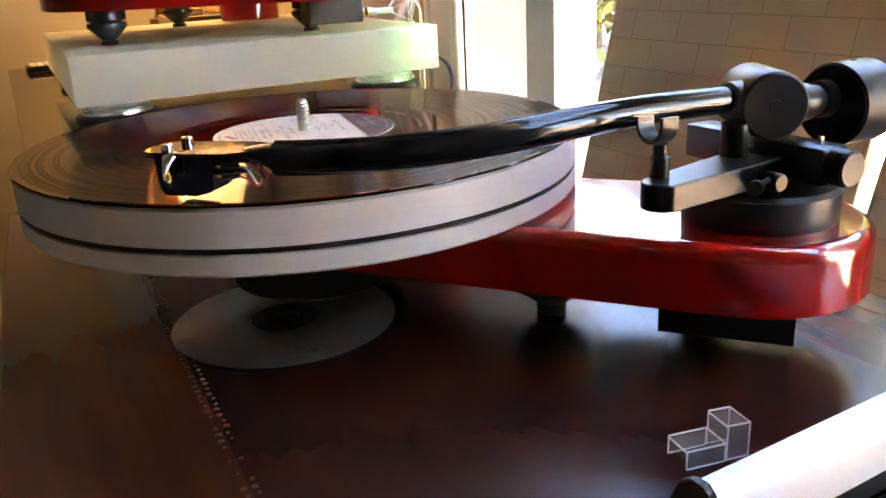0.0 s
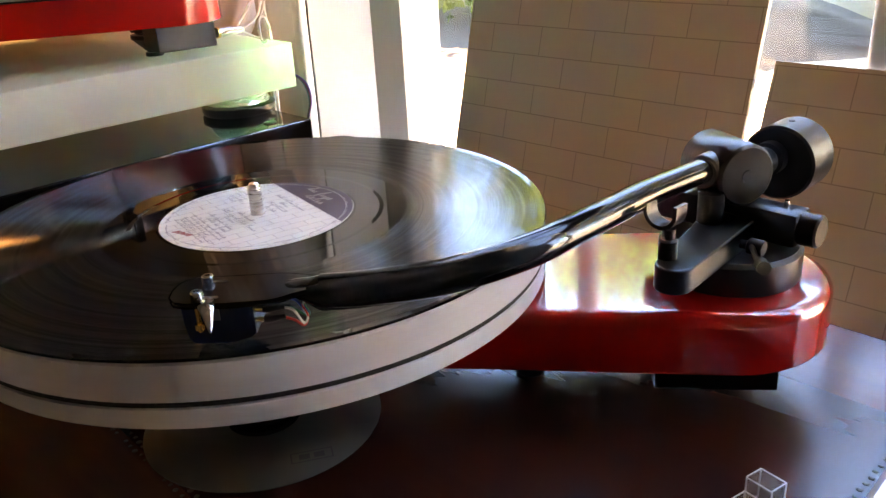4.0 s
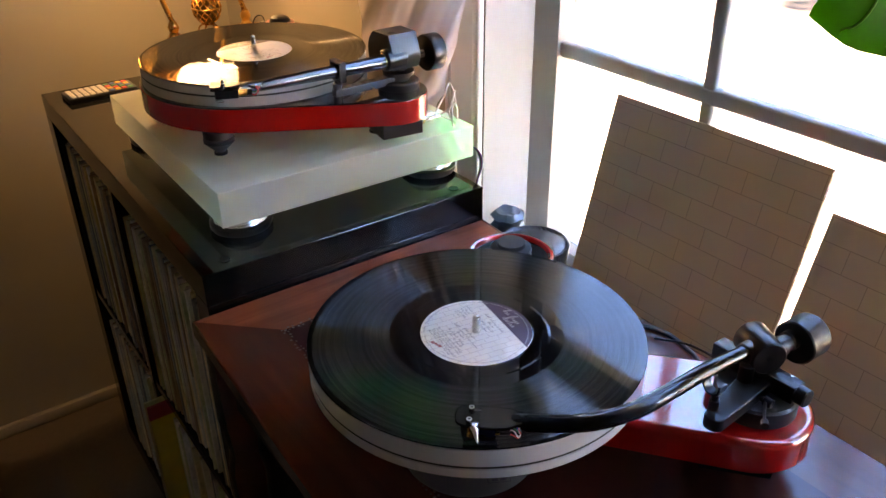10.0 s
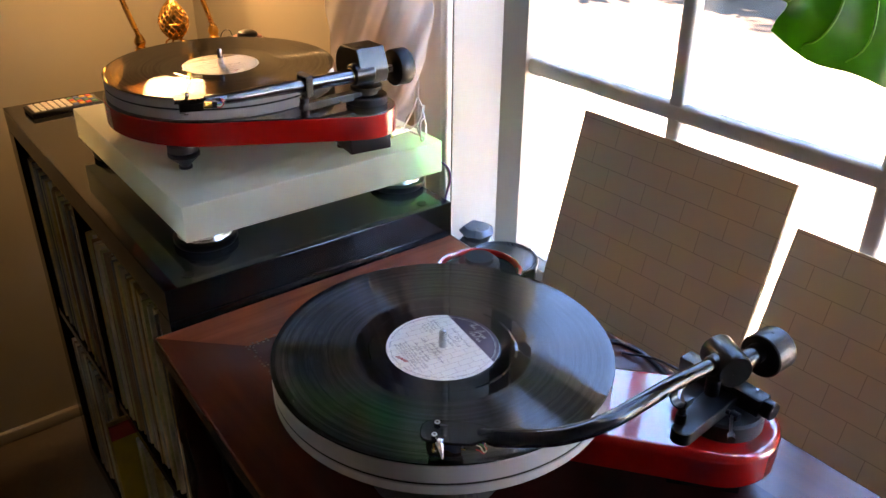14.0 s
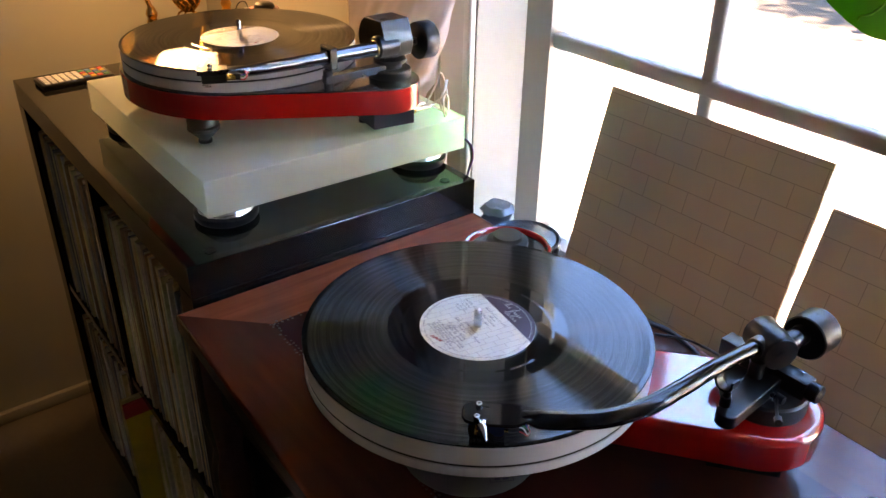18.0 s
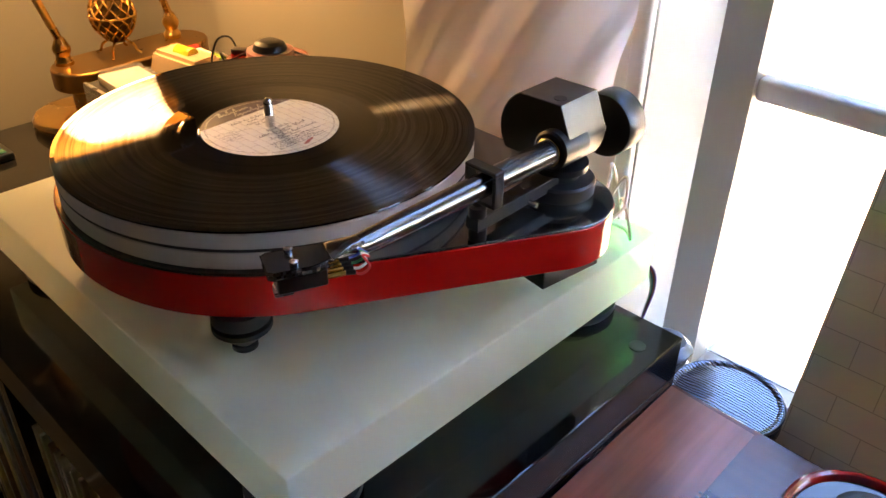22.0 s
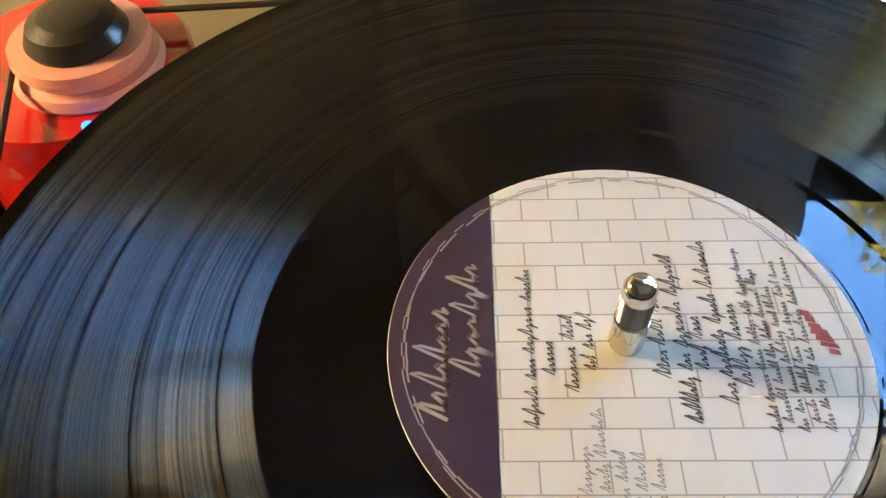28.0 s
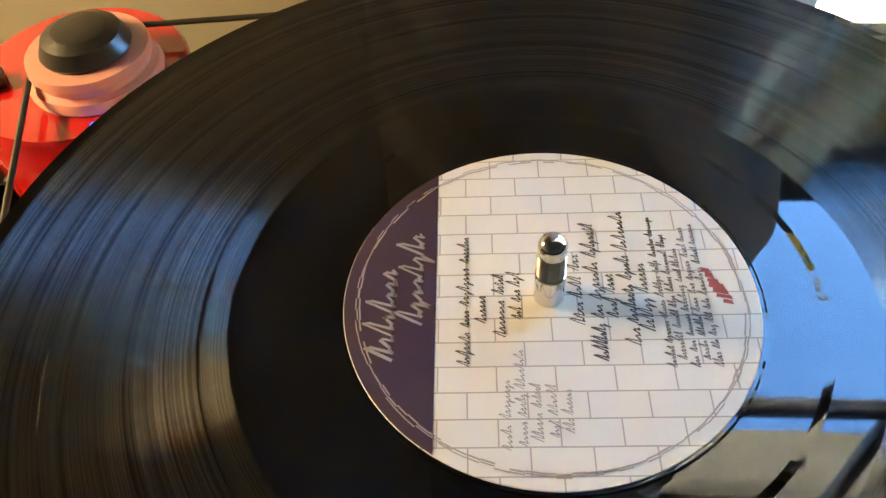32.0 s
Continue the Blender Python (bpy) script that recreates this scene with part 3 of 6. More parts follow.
part("casing_bead", box(CX - 0.014, CX - 0.0005, 0.4985, 0.5080, WIN_Z0 - 0.10, WIN_Z1 + 0.10, 0.003, 3), WHITE_PAINT, win)
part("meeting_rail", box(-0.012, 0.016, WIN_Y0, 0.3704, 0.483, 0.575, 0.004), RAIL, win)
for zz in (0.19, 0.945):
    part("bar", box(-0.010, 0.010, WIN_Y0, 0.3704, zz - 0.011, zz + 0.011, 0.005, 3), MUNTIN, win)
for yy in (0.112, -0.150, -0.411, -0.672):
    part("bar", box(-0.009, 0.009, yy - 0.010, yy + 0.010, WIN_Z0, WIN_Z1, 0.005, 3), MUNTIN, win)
pane = part("pane", box(0.020, 0.024, WIN_Y0, 0.3704, WIN_Z0, WIN_Z1), PANE, win, smooth=False)
pane.visible_shadow = False

# ledge under the window: a lower and a slightly higher part
sb = joined([box(0.268, IN_X - 0.016, -0.069, 0.62, -0.185, -0.150, 0.003), box(IN_X - 0.0159, WALL_X - 0.001, -0.069, 0.4010, -0.185, -0.150)])
solid("window_sill", sb, WHITE_PAINT, "white painted ledge under the window", "window sill", kind="structure")
solid("window_sill", box(0.268, WALL_X - 0.001, -1.0, -0.070, -0.22, -0.187, 0.003), WHITE_PAINT, "white painted ledge under the window", "window sill", kind="structure")

# outdoors
gb = sheet([[(WALL_X + WT_ + 60 * (i / 24) ** 2, -40 + 80 * j / 24, -0.95 + 0.03 * math.sin(i * 2.1 + j)) for j in range(25)] for i in range(25)])
GROUND = mat("leaf_litter_ground", (0.36, 0.27, 0.17), 0.9, vary=0.6, scale=3.0, bump=0.8, bscale=20)
solid("ground", gb, GROUND, "sunlit ground covered with dry brown leaves", "ground", kind="structure")

# dark sheet on the ground along the trees: tree shade painted as colour
TREE_SHADE = mat("ground_in_tree_shade", (0.034, 0.019, 0.010), 0.95, vary=0.8, scale=2.2, bump=0.8, bscale=25)
mb = []
for i in range(21):
    v = i / 20
    row = []
    for j in range(41):
        u = j / 40
        wob = 0.30 * math.sin(9 * u) + 0.18 * math.sin(23 * u + 1)
        row.append((3.2 + 2.6 * u + v * 3.8 + wob * (1 - v), 5.1 - 4.6 * u + v * 2.9 + 0.5 * wob * (1 - v), -0.985 + 0.09 * min(1.0, 5 * v, 5 * (1 - v), 8 * u, 8 * (1 - u)) + 0.008 * math.sin(40 * u + 9 * v)))
    mb.append(row)
solid("tree_shade_patch", sheet(mb), TREE_SHADE, "dark brown ground patch painted as tree shade in the yard", "mulch bed", kind="structure")

# eave over the window, out of view, added to keep direct sun out
solid("sun_blocking_eave", box(WALL_X + WT_ + 0.001, WALL_X + WT_ + 0.19, ROOM_Y0, WALL_Y + 0.3, 1.46, 1.52), WHITE_PAINT, "unseen white eave added above the window to block the sun", "eave", kind="structure")

# trees in the yard
BARK = mat("tree_bark", (0.12, 0.09, 0.07), 0.9, vary=0.4, scale=12, bump=0.8, bscale=30)
LEAVES = [leaf_mat("yard_foliage", c) for c in ((0.10, 0.105, 0.032), (0.15, 0.10, 0.032), (0.085, 0.10, 0.032))]


def tree(x, y, h, r, seed, mat_i, clumps=60):
    rr = random.Random(seed)
    ob = thing("tree", "autumn yard tree with yellow green foliage", "tree", (x, y, -0.95), group="yard trees")
    part("trunk", tube([(0, 0, -0.1), (0.05, 0.03, h * 0.3), (0.0, 0.08, h * 0.6), (0.06, 0.0, h * 0.9)], [0.16, 0.12, 0.08, 0.03], 10), BARK, ob)
    cr = bmesh.new()
    lb = bmesh.new()
    for k in range(clumps):
        a, u = rr.uniform(0, 6.283), rr.uniform(0.16, 1.0)
        rad_ = r * math.sqrt(rr.random()) * math.sin(math.pi * min(0.97, u * 0.9 + 0.12)) ** 0.5
        c = Vector((rad_ * math.cos(a), rad_ * math.sin(a), h * u))
        if k < 9:
            tube([(0, 0.05, h * u * 0.7), (c.x * 0.5, c.y * 0.5, h * u * 0.85), tuple(c)], [0.04, 0.025, 0.01], 6, True, lb)
        cl = rr.uniform(0.35, 0.75)
        for q in range(190):
            d = Vector((rr.gauss(0, 1), rr.gauss(0, 1), rr.gauss(0, 0.7)))
            p = c + d.normalized() * cl * rr.random() ** 0.4
            s = rr.uniform(0.05, 0.11)
            e1 = Vector((rr.gauss(0, 1), rr.gauss(0, 1), rr.gauss(0, 1))).normalized() * s
            e2 = e1.cross(Vector((rr.gauss(0, 1), rr.gauss(0, 1), rr.gauss(0, 1)))).normalized() * s * 0.6
            cr.faces.new([cr.verts.new(p + v) for v in (-e1, e2, e1, -e2)])
    part("limbs", lb, BARK, ob)
    tagged(part("crown", cr, LEAVES[mat_i], ob, smooth=False), kind="stuff")
    return ob


# the two trees over 9 m stand in, unseen, to dim the reflected sky
for k, (tx_, ty_, th_, tr_) in enumerate(((9.0, 2.6, 4.8, 2.2), (8.6, -2.2, 9.6, 2.4), (10.5, 5.6, 6.9, 2.6), (10.5, 0.2, 6.6, 2.2), (12.0, -4.8, 6.4, 2.4), (9.6, 9.4, 5.0, 2.3), (6.6, 5.6, 3.0, 1.4), (6.6, 8.2, 3.6, 1.6), (6.8, 4.2, 4.5, 1.9), (7.4, 1.2, 4.4, 1.6), (7.6, -5.0, 9.4, 2.6))):
    tree(tx_, ty_, th_, tr_, 40 + k, k % 3, 80 if th_ < 9 else 130)

# ---- records ----


def script(rng, u0, u1, v, h, weight, slant=0.35):
    """A line of unreadable handwriting: words of looped joined strokes between u0 and u1."""
    bm = bmesh.new()
    u = u0
    while u < u1:
        letters = rng.randint(3, 8)
        step = h * rng.uniform(0.42, 0.6)
        pts = []
        for k in range(letters):
            top = h * (rng.uniform(0.8, 1.25) if k == 0 or rng.random() < 0.22 else rng.uniform(0.32, 0.5))
            low = -h * 0.45 if rng.random() < 0.08 else 0.0
            for f, z in ((0.0, rng.uniform(0, 0.12) * h), (0.35, top), (0.55, top * 0.8), (0.6, low), (0.85, rng.uniform(0, 0.15) * h)):
                pts.append((u + (k + f) * step + slant * z, v + z))
        for (ax_, ay_), (bx_, by_) in zip(pts, pts[1:]):
            d = Vector((bx_ - ax_, by_ - ay_))
            if d.length < 1e-6:
                continue
            w = weight * rng.uniform(0.7, 1.25)
            o = Vector((-d.y, d.x)).normalized() * w / 2
            e = d.normalized() * w * 0.4
            bm.faces.new([bm.verts.new(p) for p in ((ax_ - e.x - o.x, ay_ - e.y - o.y, 0), (bx_ + e.x - o.x, by_ + e.y - o.y, 0), (bx_ + e.x + o.x, by_ + e.y + o.y, 0), (ax_ - e.x + o.x, ay_ - e.y + o.y, 0))])
        u += letters * step + h * rng.uniform(0.35, 0.7)
    return bm


def writing(name, rng, lines, h, weight, material, rec, m):
    """Several lines of handwriting joined into one part: each too fine to pick apart."""
    bm = bmesh.new()
    for u0, u1, v in lines:
        o = script(rng, u0, u1, v, h, weight)
        tmp = bpy.data.meshes.new("tmp")
        o.to_mesh(tmp)
        bm.from_mesh(tmp)
        bpy.data.meshes.remove(tmp)
        o.free()
    tagged(part(name, moved(bm, m), material, rec, smooth=False), kind="stuff")


def record(name, label, at, turn, seed, ink):
    """A twelve inch record: rounded rim, printed label with a dark band, scribbles."""
    rng = random.Random(seed)
    rec = thing(name, label, "record", at, turn, group="records on the turntables")
    disc = lathe([(0.0037, -0.0015), (0.1490, -0.0015), (0.1503, -0.0011), (0.1505, -0.0007), (0.1500, 0.0000), (0.1470, -0.0002),
                  (0.0662, -0.0003), (0.0640, -0.0002), (0.0515, -0.0002), (0.0510, -0.0001), (0.0037, -0.0001), (0.0037, -0.0015)], 160)
    part("disc", disc, VINYL, rec, smooth=False)
    part("label", lathe([(0.0037, -0.00008), (0.0037, 0.00012), (0.0500, 0.00012), (0.0502, -0.00008)], 96), LABEL, rec, "pale paper label printed with a brick pattern")
    band = bmesh.new()
    a = math.acos(0.55)
    pts = [(0.0500 * math.cos(-a + 2 * a * k / 40), 0.0500 * math.sin(-a + 2 * a * k / 40), 0.00022) for k in range(41)]
    band.faces.new([band.verts.new(p) for p in pts])
    part("label_band", band, LABEL_DARK, rec, "dark purple band on the label", smooth=False)
    rim = bmesh.new()
    for r0, r1, off in ((0.0462, 0.0466, 0.0), (0.0468, 0.0471, 1.0)):
        for k in range(90):
            if rng.random() < 0.12:
                continue
            t0, t1 = 2 * math.pi * k / 90, 2 * math.pi * (k + 1) / 90
            w = rng.uniform(-0.0003, 0.0003)
            rim.faces.new([rim.verts.new(((r + w) * math.cos(t), (r + w) * math.sin(t), 0.00030)) for r, t in ((r0, t0), (r1, t0), (r1, t1), (r0, t1))])
    part("label_rim_line", rim, INK_PALE, rec, smooth=False)
    turn90 = pose(0, 0, 0.00030, 0, 0, -90)
    writing("writing", rng, ((-0.020, 0.013, 0.0195), (-0.008, 0.000, 0.0155), (-0.012, 0.006, 0.0110), (-0.007, 0.004, 0.0070)), 0.0026, 0.00030, ink, rec, turn90)
    writing("writing", rng, ((-0.009, 0.008, -0.0080), (-0.019, 0.019, -0.0125), (-0.007, 0.004, -0.0160), (-0.015, 0.014, -0.0205), (-0.011, 0.008, -0.0240)), 0.0030, 0.00034, ink, rec, turn90)
    writing("writing", rng, [(-0.021 + 0.002 * (k % 2), 0.021 - 0.004 * (k % 3), -0.0275 - 0.0026 * k) for k in range(5)], 0.0018, 0.00024, ink, rec, turn90)
    writing("writing", rng, [(-0.041 + 0.001 * k, -0.027 + 0.0015 * (k % 2), 0.0105 - 0.0034 * k) for k in range(5)], 0.0022, 0.00022, INK_SOFT, rec, turn90)
    writing("title_writing", rng, ((-0.018, 0.006, 0.0375), (-0.008, 0.008, 0.0310)), 0.0062, 0.00075, INK_PALE, rec, turn90)
    stamp = bmesh.new()
    for k in range(7):
        c, w, hh = -0.003 + 0.0016 * k, rng.uniform(0.0010, 0.0017), rng.uniform(0.002, 0.0045)
        stamp.faces.new([stamp.verts.new((c + x * w + 0.2 * y * hh, -0.0425 + y * hh + 0.0006 * k, 0)) for x, y in ((-0.5, -0.5), (0.5, -0.4), (0.6, 0.4), (-0.4, 0.5))])
    tagged(part("stamp", moved(stamp, turn90), INK_RED, rec, "smudged red stamp", smooth=False), kind="stuff")
    return rec


F_REC = 0.0945
RX, RY, R_REC = 0.0641, 0.5707, 0.2088
record("vinyl_record", "black vinyl record with pale brick-patterned label on white platter", (0, 0, F_REC), -10, 3, INK_SOFT)
record("vinyl_record", "black vinyl record reflecting warm lamp light on grey platter", (RX, RY, R_REC), 92, 7, INK)

# ---- front turntable ----
tt = thing("turntable", "glossy red turntable with thick white platter and black curved arm", "turntable")
ARM = (0.150, -0.183)
part("plinth", prism(hull_two((0, 0), 0.047, ARM, 0.0545, 40), 0.0312, 0.0622, 0.006, 0.0015, 4), RED, tt, "glossy red lacquered plinth", angle=50)
part("bearing_base", lathe([(0, 0.0095), (0.046, 0.0095), (0.049, 0.0115), (0.050, 0.0310), (0, 0.0310)], 64), RUBBER, tt, "black round bearing base")
part("platter", lathe([(0.02, 0.0635), (0.1480, 0.0635), (0.1500, 0.0650), (0.1500, 0.0730), (0.1478, 0.0738), (0.1478, 0.0755), (0.1500, 0.0763),
                       (0.1500, 0.0918), (0.1488, 0.0929), (0.02, 0.0929)], 160), PLATTER, tt, "thick white platter with a belt groove", angle=40)
part("bearing", disc_body(0.022, 0.0622, 0.0636, 0.0003), STEEL, tt)
part("drive_belt", ring_body(0.1479, 0.1497, 0.0737, 0.0757, 0.0003, 128), RUBBER, tt, "thin black rubber drive belt")
part("spindle", lathe([(0, 0.0925), (0.0036, 0.0925), (0.0036, 0.1075), (0.0033, 0.1098), (0.0024, 0.1110), (0.0012, 0.1117), (0, 0.1119)], 24), STEEL, tt, "steel spindle with a domed tip", angle=50)


def cone_foot(parent, x, y, top, bottom, r=0.0185):
    h = top - bottom
    f = part("foot", lathe([(0, top), (r, top), (r, bottom + h * 0.48), (0.0062, bottom + h * 0.18), (0, bottom + h * 0.18)], 40, (x, y, 0)), BLACK, parent, "black cone foot")
    part("foot_disc", disc_body(0.0078, bottom, bottom + h * 0.18, 0.0006, 32, (x, y, 0)), BLACK, f)
    return f


cone_foot(tt, 0.0905, -0.1088, 0.0311, 0.0, 0.0196)
cone_foot(tt, 0.036, 0.030, 0.0310, 0.0, 0.012)
ux, uy = 0.634, -0.773
nx, ny = 0.773, 0.634


def along(u, n, c=ARM):
    return (c[0] + u * ux + n * nx, c[1] + u * uy + n * ny)


ub = prism([along(-0.034, -0.012 - 0.026), along(0.024, -0.012 - 0.026), along(0.024, 0.012), along(-0.034, 0.012)], 0.0135, 0.0310, 0.001, 0.001)
part("power_box", ub, GLOSS_BLACK, tt, "black box under the plinth", smooth=False)
cone_foot(tt, 0.158, -0.150, 0.0311, 0.0, 0.012)
# tonearm base
part("arm_base", lathe([(0, 0.0622), (0.0342, 0.0622), (0.0345, 0.0628), (0.0345, 0.0765), (0.0325, 0.0785), (0.020, 0.0795), (0.016, 0.082), (0, 0.082)], 64, (0.1525, -0.187, 0)), BLACK, tt, "black round arm base", angle=40)
part("arm_pillar", lathe([(0, 0.0790), (0.012, 0.0790), (0.012, 0.0865), (0.0155, 0.0875), (0.0155, 0.0905), (0.010, 0.0925), (0.009, 0.099), (0, 0.099)], 40, (0.1600, -0.183, 0)), BLACK_METAL, tt)
beam = prism(hull_two((0.0835, -0.1965), 0.0085, (0.150, -0.187), 0.0125, 16), 0.0800, 0.0912, 0.0009, 0.0006)
part("lift_beam", beam, BLACK_METAL, tt, "black metal arm lift beam")
part("lift_pillar", lathe([(0, 0.0910), (0.0062, 0.0910), (0.0062, 0.1060), (0.0052, 0.1066), (0, 0.1066)], 28, (0.1380, -0.1830, 0)), BLACK_METAL, tt)
part("rest_post", lathe([(0, 0.0905), (0.0042, 0.0905), (0.0042, 0.0995), (0.0030, 0.1003), (0.0030, 0.1050), (0, 0.1050)], 24, (0.0875, -0.1905, 0)), BLACK_METAL, tt)
prof = []
for k in range(13):
    a = math.pi + math.pi * k / 12
    prof.append((0.0875, -0.1880 + 0.0082 * math.cos(a), 0.1130 + 0.0082 * math.sin(a)))
prof = [(0.0875, -0.1880 - 0.0082, 0.1165)] + prof + [(0.0875, -0.1880 + 0.0082, 0.1165)]
rows = []
for (x, y, z) in prof:
    rows.append([(x - 0.0042, y, z), (x + 0.0042, y, z)])
part("rest_fork", sheet(rows, 0.0018), BLACK_METAL, tt, "black forked arm rest", angle=30)
part("damper", box(0.1505, 0.1665, -0.2195, -0.1400, 0.0815, 0.0980, 0.0016), BLACK, tt, "black lift damper box")
part("damper_end", lathe([(0, -0.2285), (0.0070, -0.2285), (0.0080, -0.2275), (0.0080, -0.2192), (0, -0.2192)], 32, (0.1585, 0, 0.0898), "y"), BLACK_METAL, tt)
part("damper_screw", lathe([(0, 0.0978), (0.0012, 0.0978), (0.0012, 0.1012), (0, 0.1012)], 12, (0.1605, -0.2100, 0)), CHROME, tt)
part("knob", lathe([(0, -0.012), (0.0034, -0.012), (0.0040, -0.011), (0.0040, -0.005), (0.0022, -0.004), (0.0022, 0.004), (0, 0.004)], 20, (0.1360, -0.2000, 0.0845), "y"), BLACK_METAL, tt)
lever = tube([(0.137, -0.205, 0.0850), (0.118, -0.2165, 0.0880), (0.1065, -0.2245, 0.0905)], 0.0013, 10)
lv = part("cue_lever", lever, BLACK_METAL, tt, "thin cueing lever with a black tip")
part("lever_tip", tube([(0.1075, -0.2237, 0.0903), (0.1015, -0.2280, 0.0915)], 0.0030, 14), BLACK, lv)
HZ = 0.1140
part("bearing_housing", moved(lathe([(0, -0.0180), (0.0030, -0.0180), (0.0031, -0.0175), (0.0036, -0.0175), (0.0138, -0.0175), (0.0150, -0.0163), (0.0152, -0.0158), (0.0152, 0.0158), (0.0138, 0.0175), (0, 0.0175)], 56, (0, 0, 0), "y"), pose(0.1572, -0.1790, HZ - 0.001, 0, 0, -27)), BLACK_METAL, tt, "black round bearing housing", angle=40)
part("collar", lathe([(0, 0.1360), (0.0074, 0.1360), (0.0084, 0.1372), (0.0084, 0.1470), (0, 0.1470)], 32, (0, -0.1782, HZ + 0.001), "x"), BLACK, tt)
part("stub", lathe([(0, 0.168), (0.0086, 0.168), (0.0086, 0.1765), (0.0070, 0.178), (0.0070, 0.1835), (0.0086, 0.185), (0.0086, 0.196), (0, 0.196)], 32, (0, -0.1868, HZ - 0.003), "x"), BLACK_METAL, tt)
cwt = part("counterweight", lathe([(0, 0.1912), (0.0180, 0.1912), (0.0193, 0.1924), (0.0193, 0.2150), (0.0182, 0.2162), (0, 0.2162)], 64, (0, -0.1895, HZ - 0.006), "x"), BLACK_METAL, tt, "black counterweight", angle=40)
part("set_screw", disc_body(0.0016, 0.0, 0.0005, 0.0001, 12, (0.2045, -0.1895, HZ - 0.006 + 0.0191)), RUBBER, cwt)
path = smooth_path([(0.1500, -0.1790, 0.1155), (0.1200, -0.1765, 0.1160), (0.0880, -0.1752, 0.1163), (0.0500, -0.1750, 0.1155), (0.0150, -0.1725, 0.1140),
                    (-0.0180, -0.1620, 0.1123), (-0.0440, -0.1440, 0.1112), (-0.0560, -0.1330, 0.1108)], 6)
rad = [0.0060 + 0.0010 * min(1, k / 24) for k in range(len(path))]
part("tonearm", tube(path, rad, 20), GLOSS_BLACK, tt, "glossy black curved arm tube", angle=60)
hd = Vector((-0.69, 0.724, 0))
hw = Vector((0.724, 0.69, 0))
hc = Vector((-0.0850, -0.1085, 0))


def hpt(a, b, z):
    """A point of the head: a forward of the screws, b towards the middle of the record."""
    v = hc + hd * a + hw * b
    return (v.x, v.y, z)


# flat plate: broad at the screws, rounded nose, swept into the tube's end
side = [(-0.0330, 0.0060), (-0.0290, 0.0072), (-0.0255, 0.0092), (-0.0215, 0.0104), (-0.0060, 0.0106), (0.0080, 0.0102), (0.0120, 0.0088), (0.0142, 0.0055), (0.0148, 0.0)]


def bend(a):
    """The plate's middle line swings inwards towards the tube."""
    return 0.0042 * min(1.0, max(0.0, (-0.014 - a) / 0.022)) ** 1.2


plate = [hpt(a, bend(a) - b, 0)[:2] for a, b in side] + [hpt(a, bend(a) + b, 0)[:2] for a, b in reversed(side[:-1])]
head = part("headshell", prism(plate, 0.1132, 0.1153, 0.0007, 0.0005, 3), GLOSS_BLACK, tt, "flat glossy black headshell", angle=50)
nose = smooth_path([hpt(-0.0225, 0.0020, 0.1141), hpt(-0.0270, 0.0028, 0.1137), hpt(-0.0310, 0.0035, 0.1128), hpt(-0.0350, 0.0040, 0.1116), hpt(-0.0385, 0.0042, 0.1109), hpt(-0.0400, 0.0042, 0.1108)], 5)
nk_ = len(nose)
part("tube_end", tube(nose, [0.0070] * nk_, 24, flat=[0.13 + 0.86 * min(1, k / (nk_ - 7)) ** 1.3 for k in range(nk_)]), GLOSS_BLACK, head, angle=60)
# cartridge: square shouldered body, narrower and raked towards the stylus
cb_ = bmesh.new()
lev = []
for z, f, r, w in ((0.1130, 0.0108, -0.0150, 0.0082), (0.1060, 0.0106, -0.0150, 0.0082), (0.1010, 0.0100, -0.0150, 0.0080), (0.0990, 0.0096, -0.0125, 0.0078), (0.0972, 0.0088, -0.0060, 0.0074)):
    lev.append([cb_.verts.new(hpt(a, b, z)) for a, b in ((f, -w), (f, w), (r, w), (r, -w))])
for a, b in zip(lev, lev[1:]):
    for k in range(4):
        cb_.faces.new((a[k], a[(k + 1) % 4], b[(k + 1) % 4], b[k]))
cb_.faces.new(lev[0])
cb_.faces.new(list(reversed(lev[-1])))
bmesh.ops.bevel(cb_, geom=[e for e in cb_.edges if abs(e.verts[0].co.z - e.verts[1].co.z) > 0.001], offset=0.0007, segments=2, affect="EDGES")
cb = part("cartridge", cb_, BLUE_BODY, tt, "dark blue cartridge body", angle=30)
part("stylus", tube([hpt(-0.004, 0, 0.0972), hpt(0.0035, 0, 0.0958), hpt(0.0040, 0, 0.0946)], [0.0006, 0.0005, 0.0002], 8), STEEL, cb, "thin steel stylus")
part("print_plate", prism([hpt(a, -0.00845 + b, 0)[:2] for a, b in ((-0.0030, 0), (0.0005, 0), (0.0005, 0.0005), (-0.0030, 0.0005))], 0.1070, 0.1122), mat("blue_grey_plate", (0.05, 0.07, 0.13), 0.3, vary=0.1), cb, smooth=False)
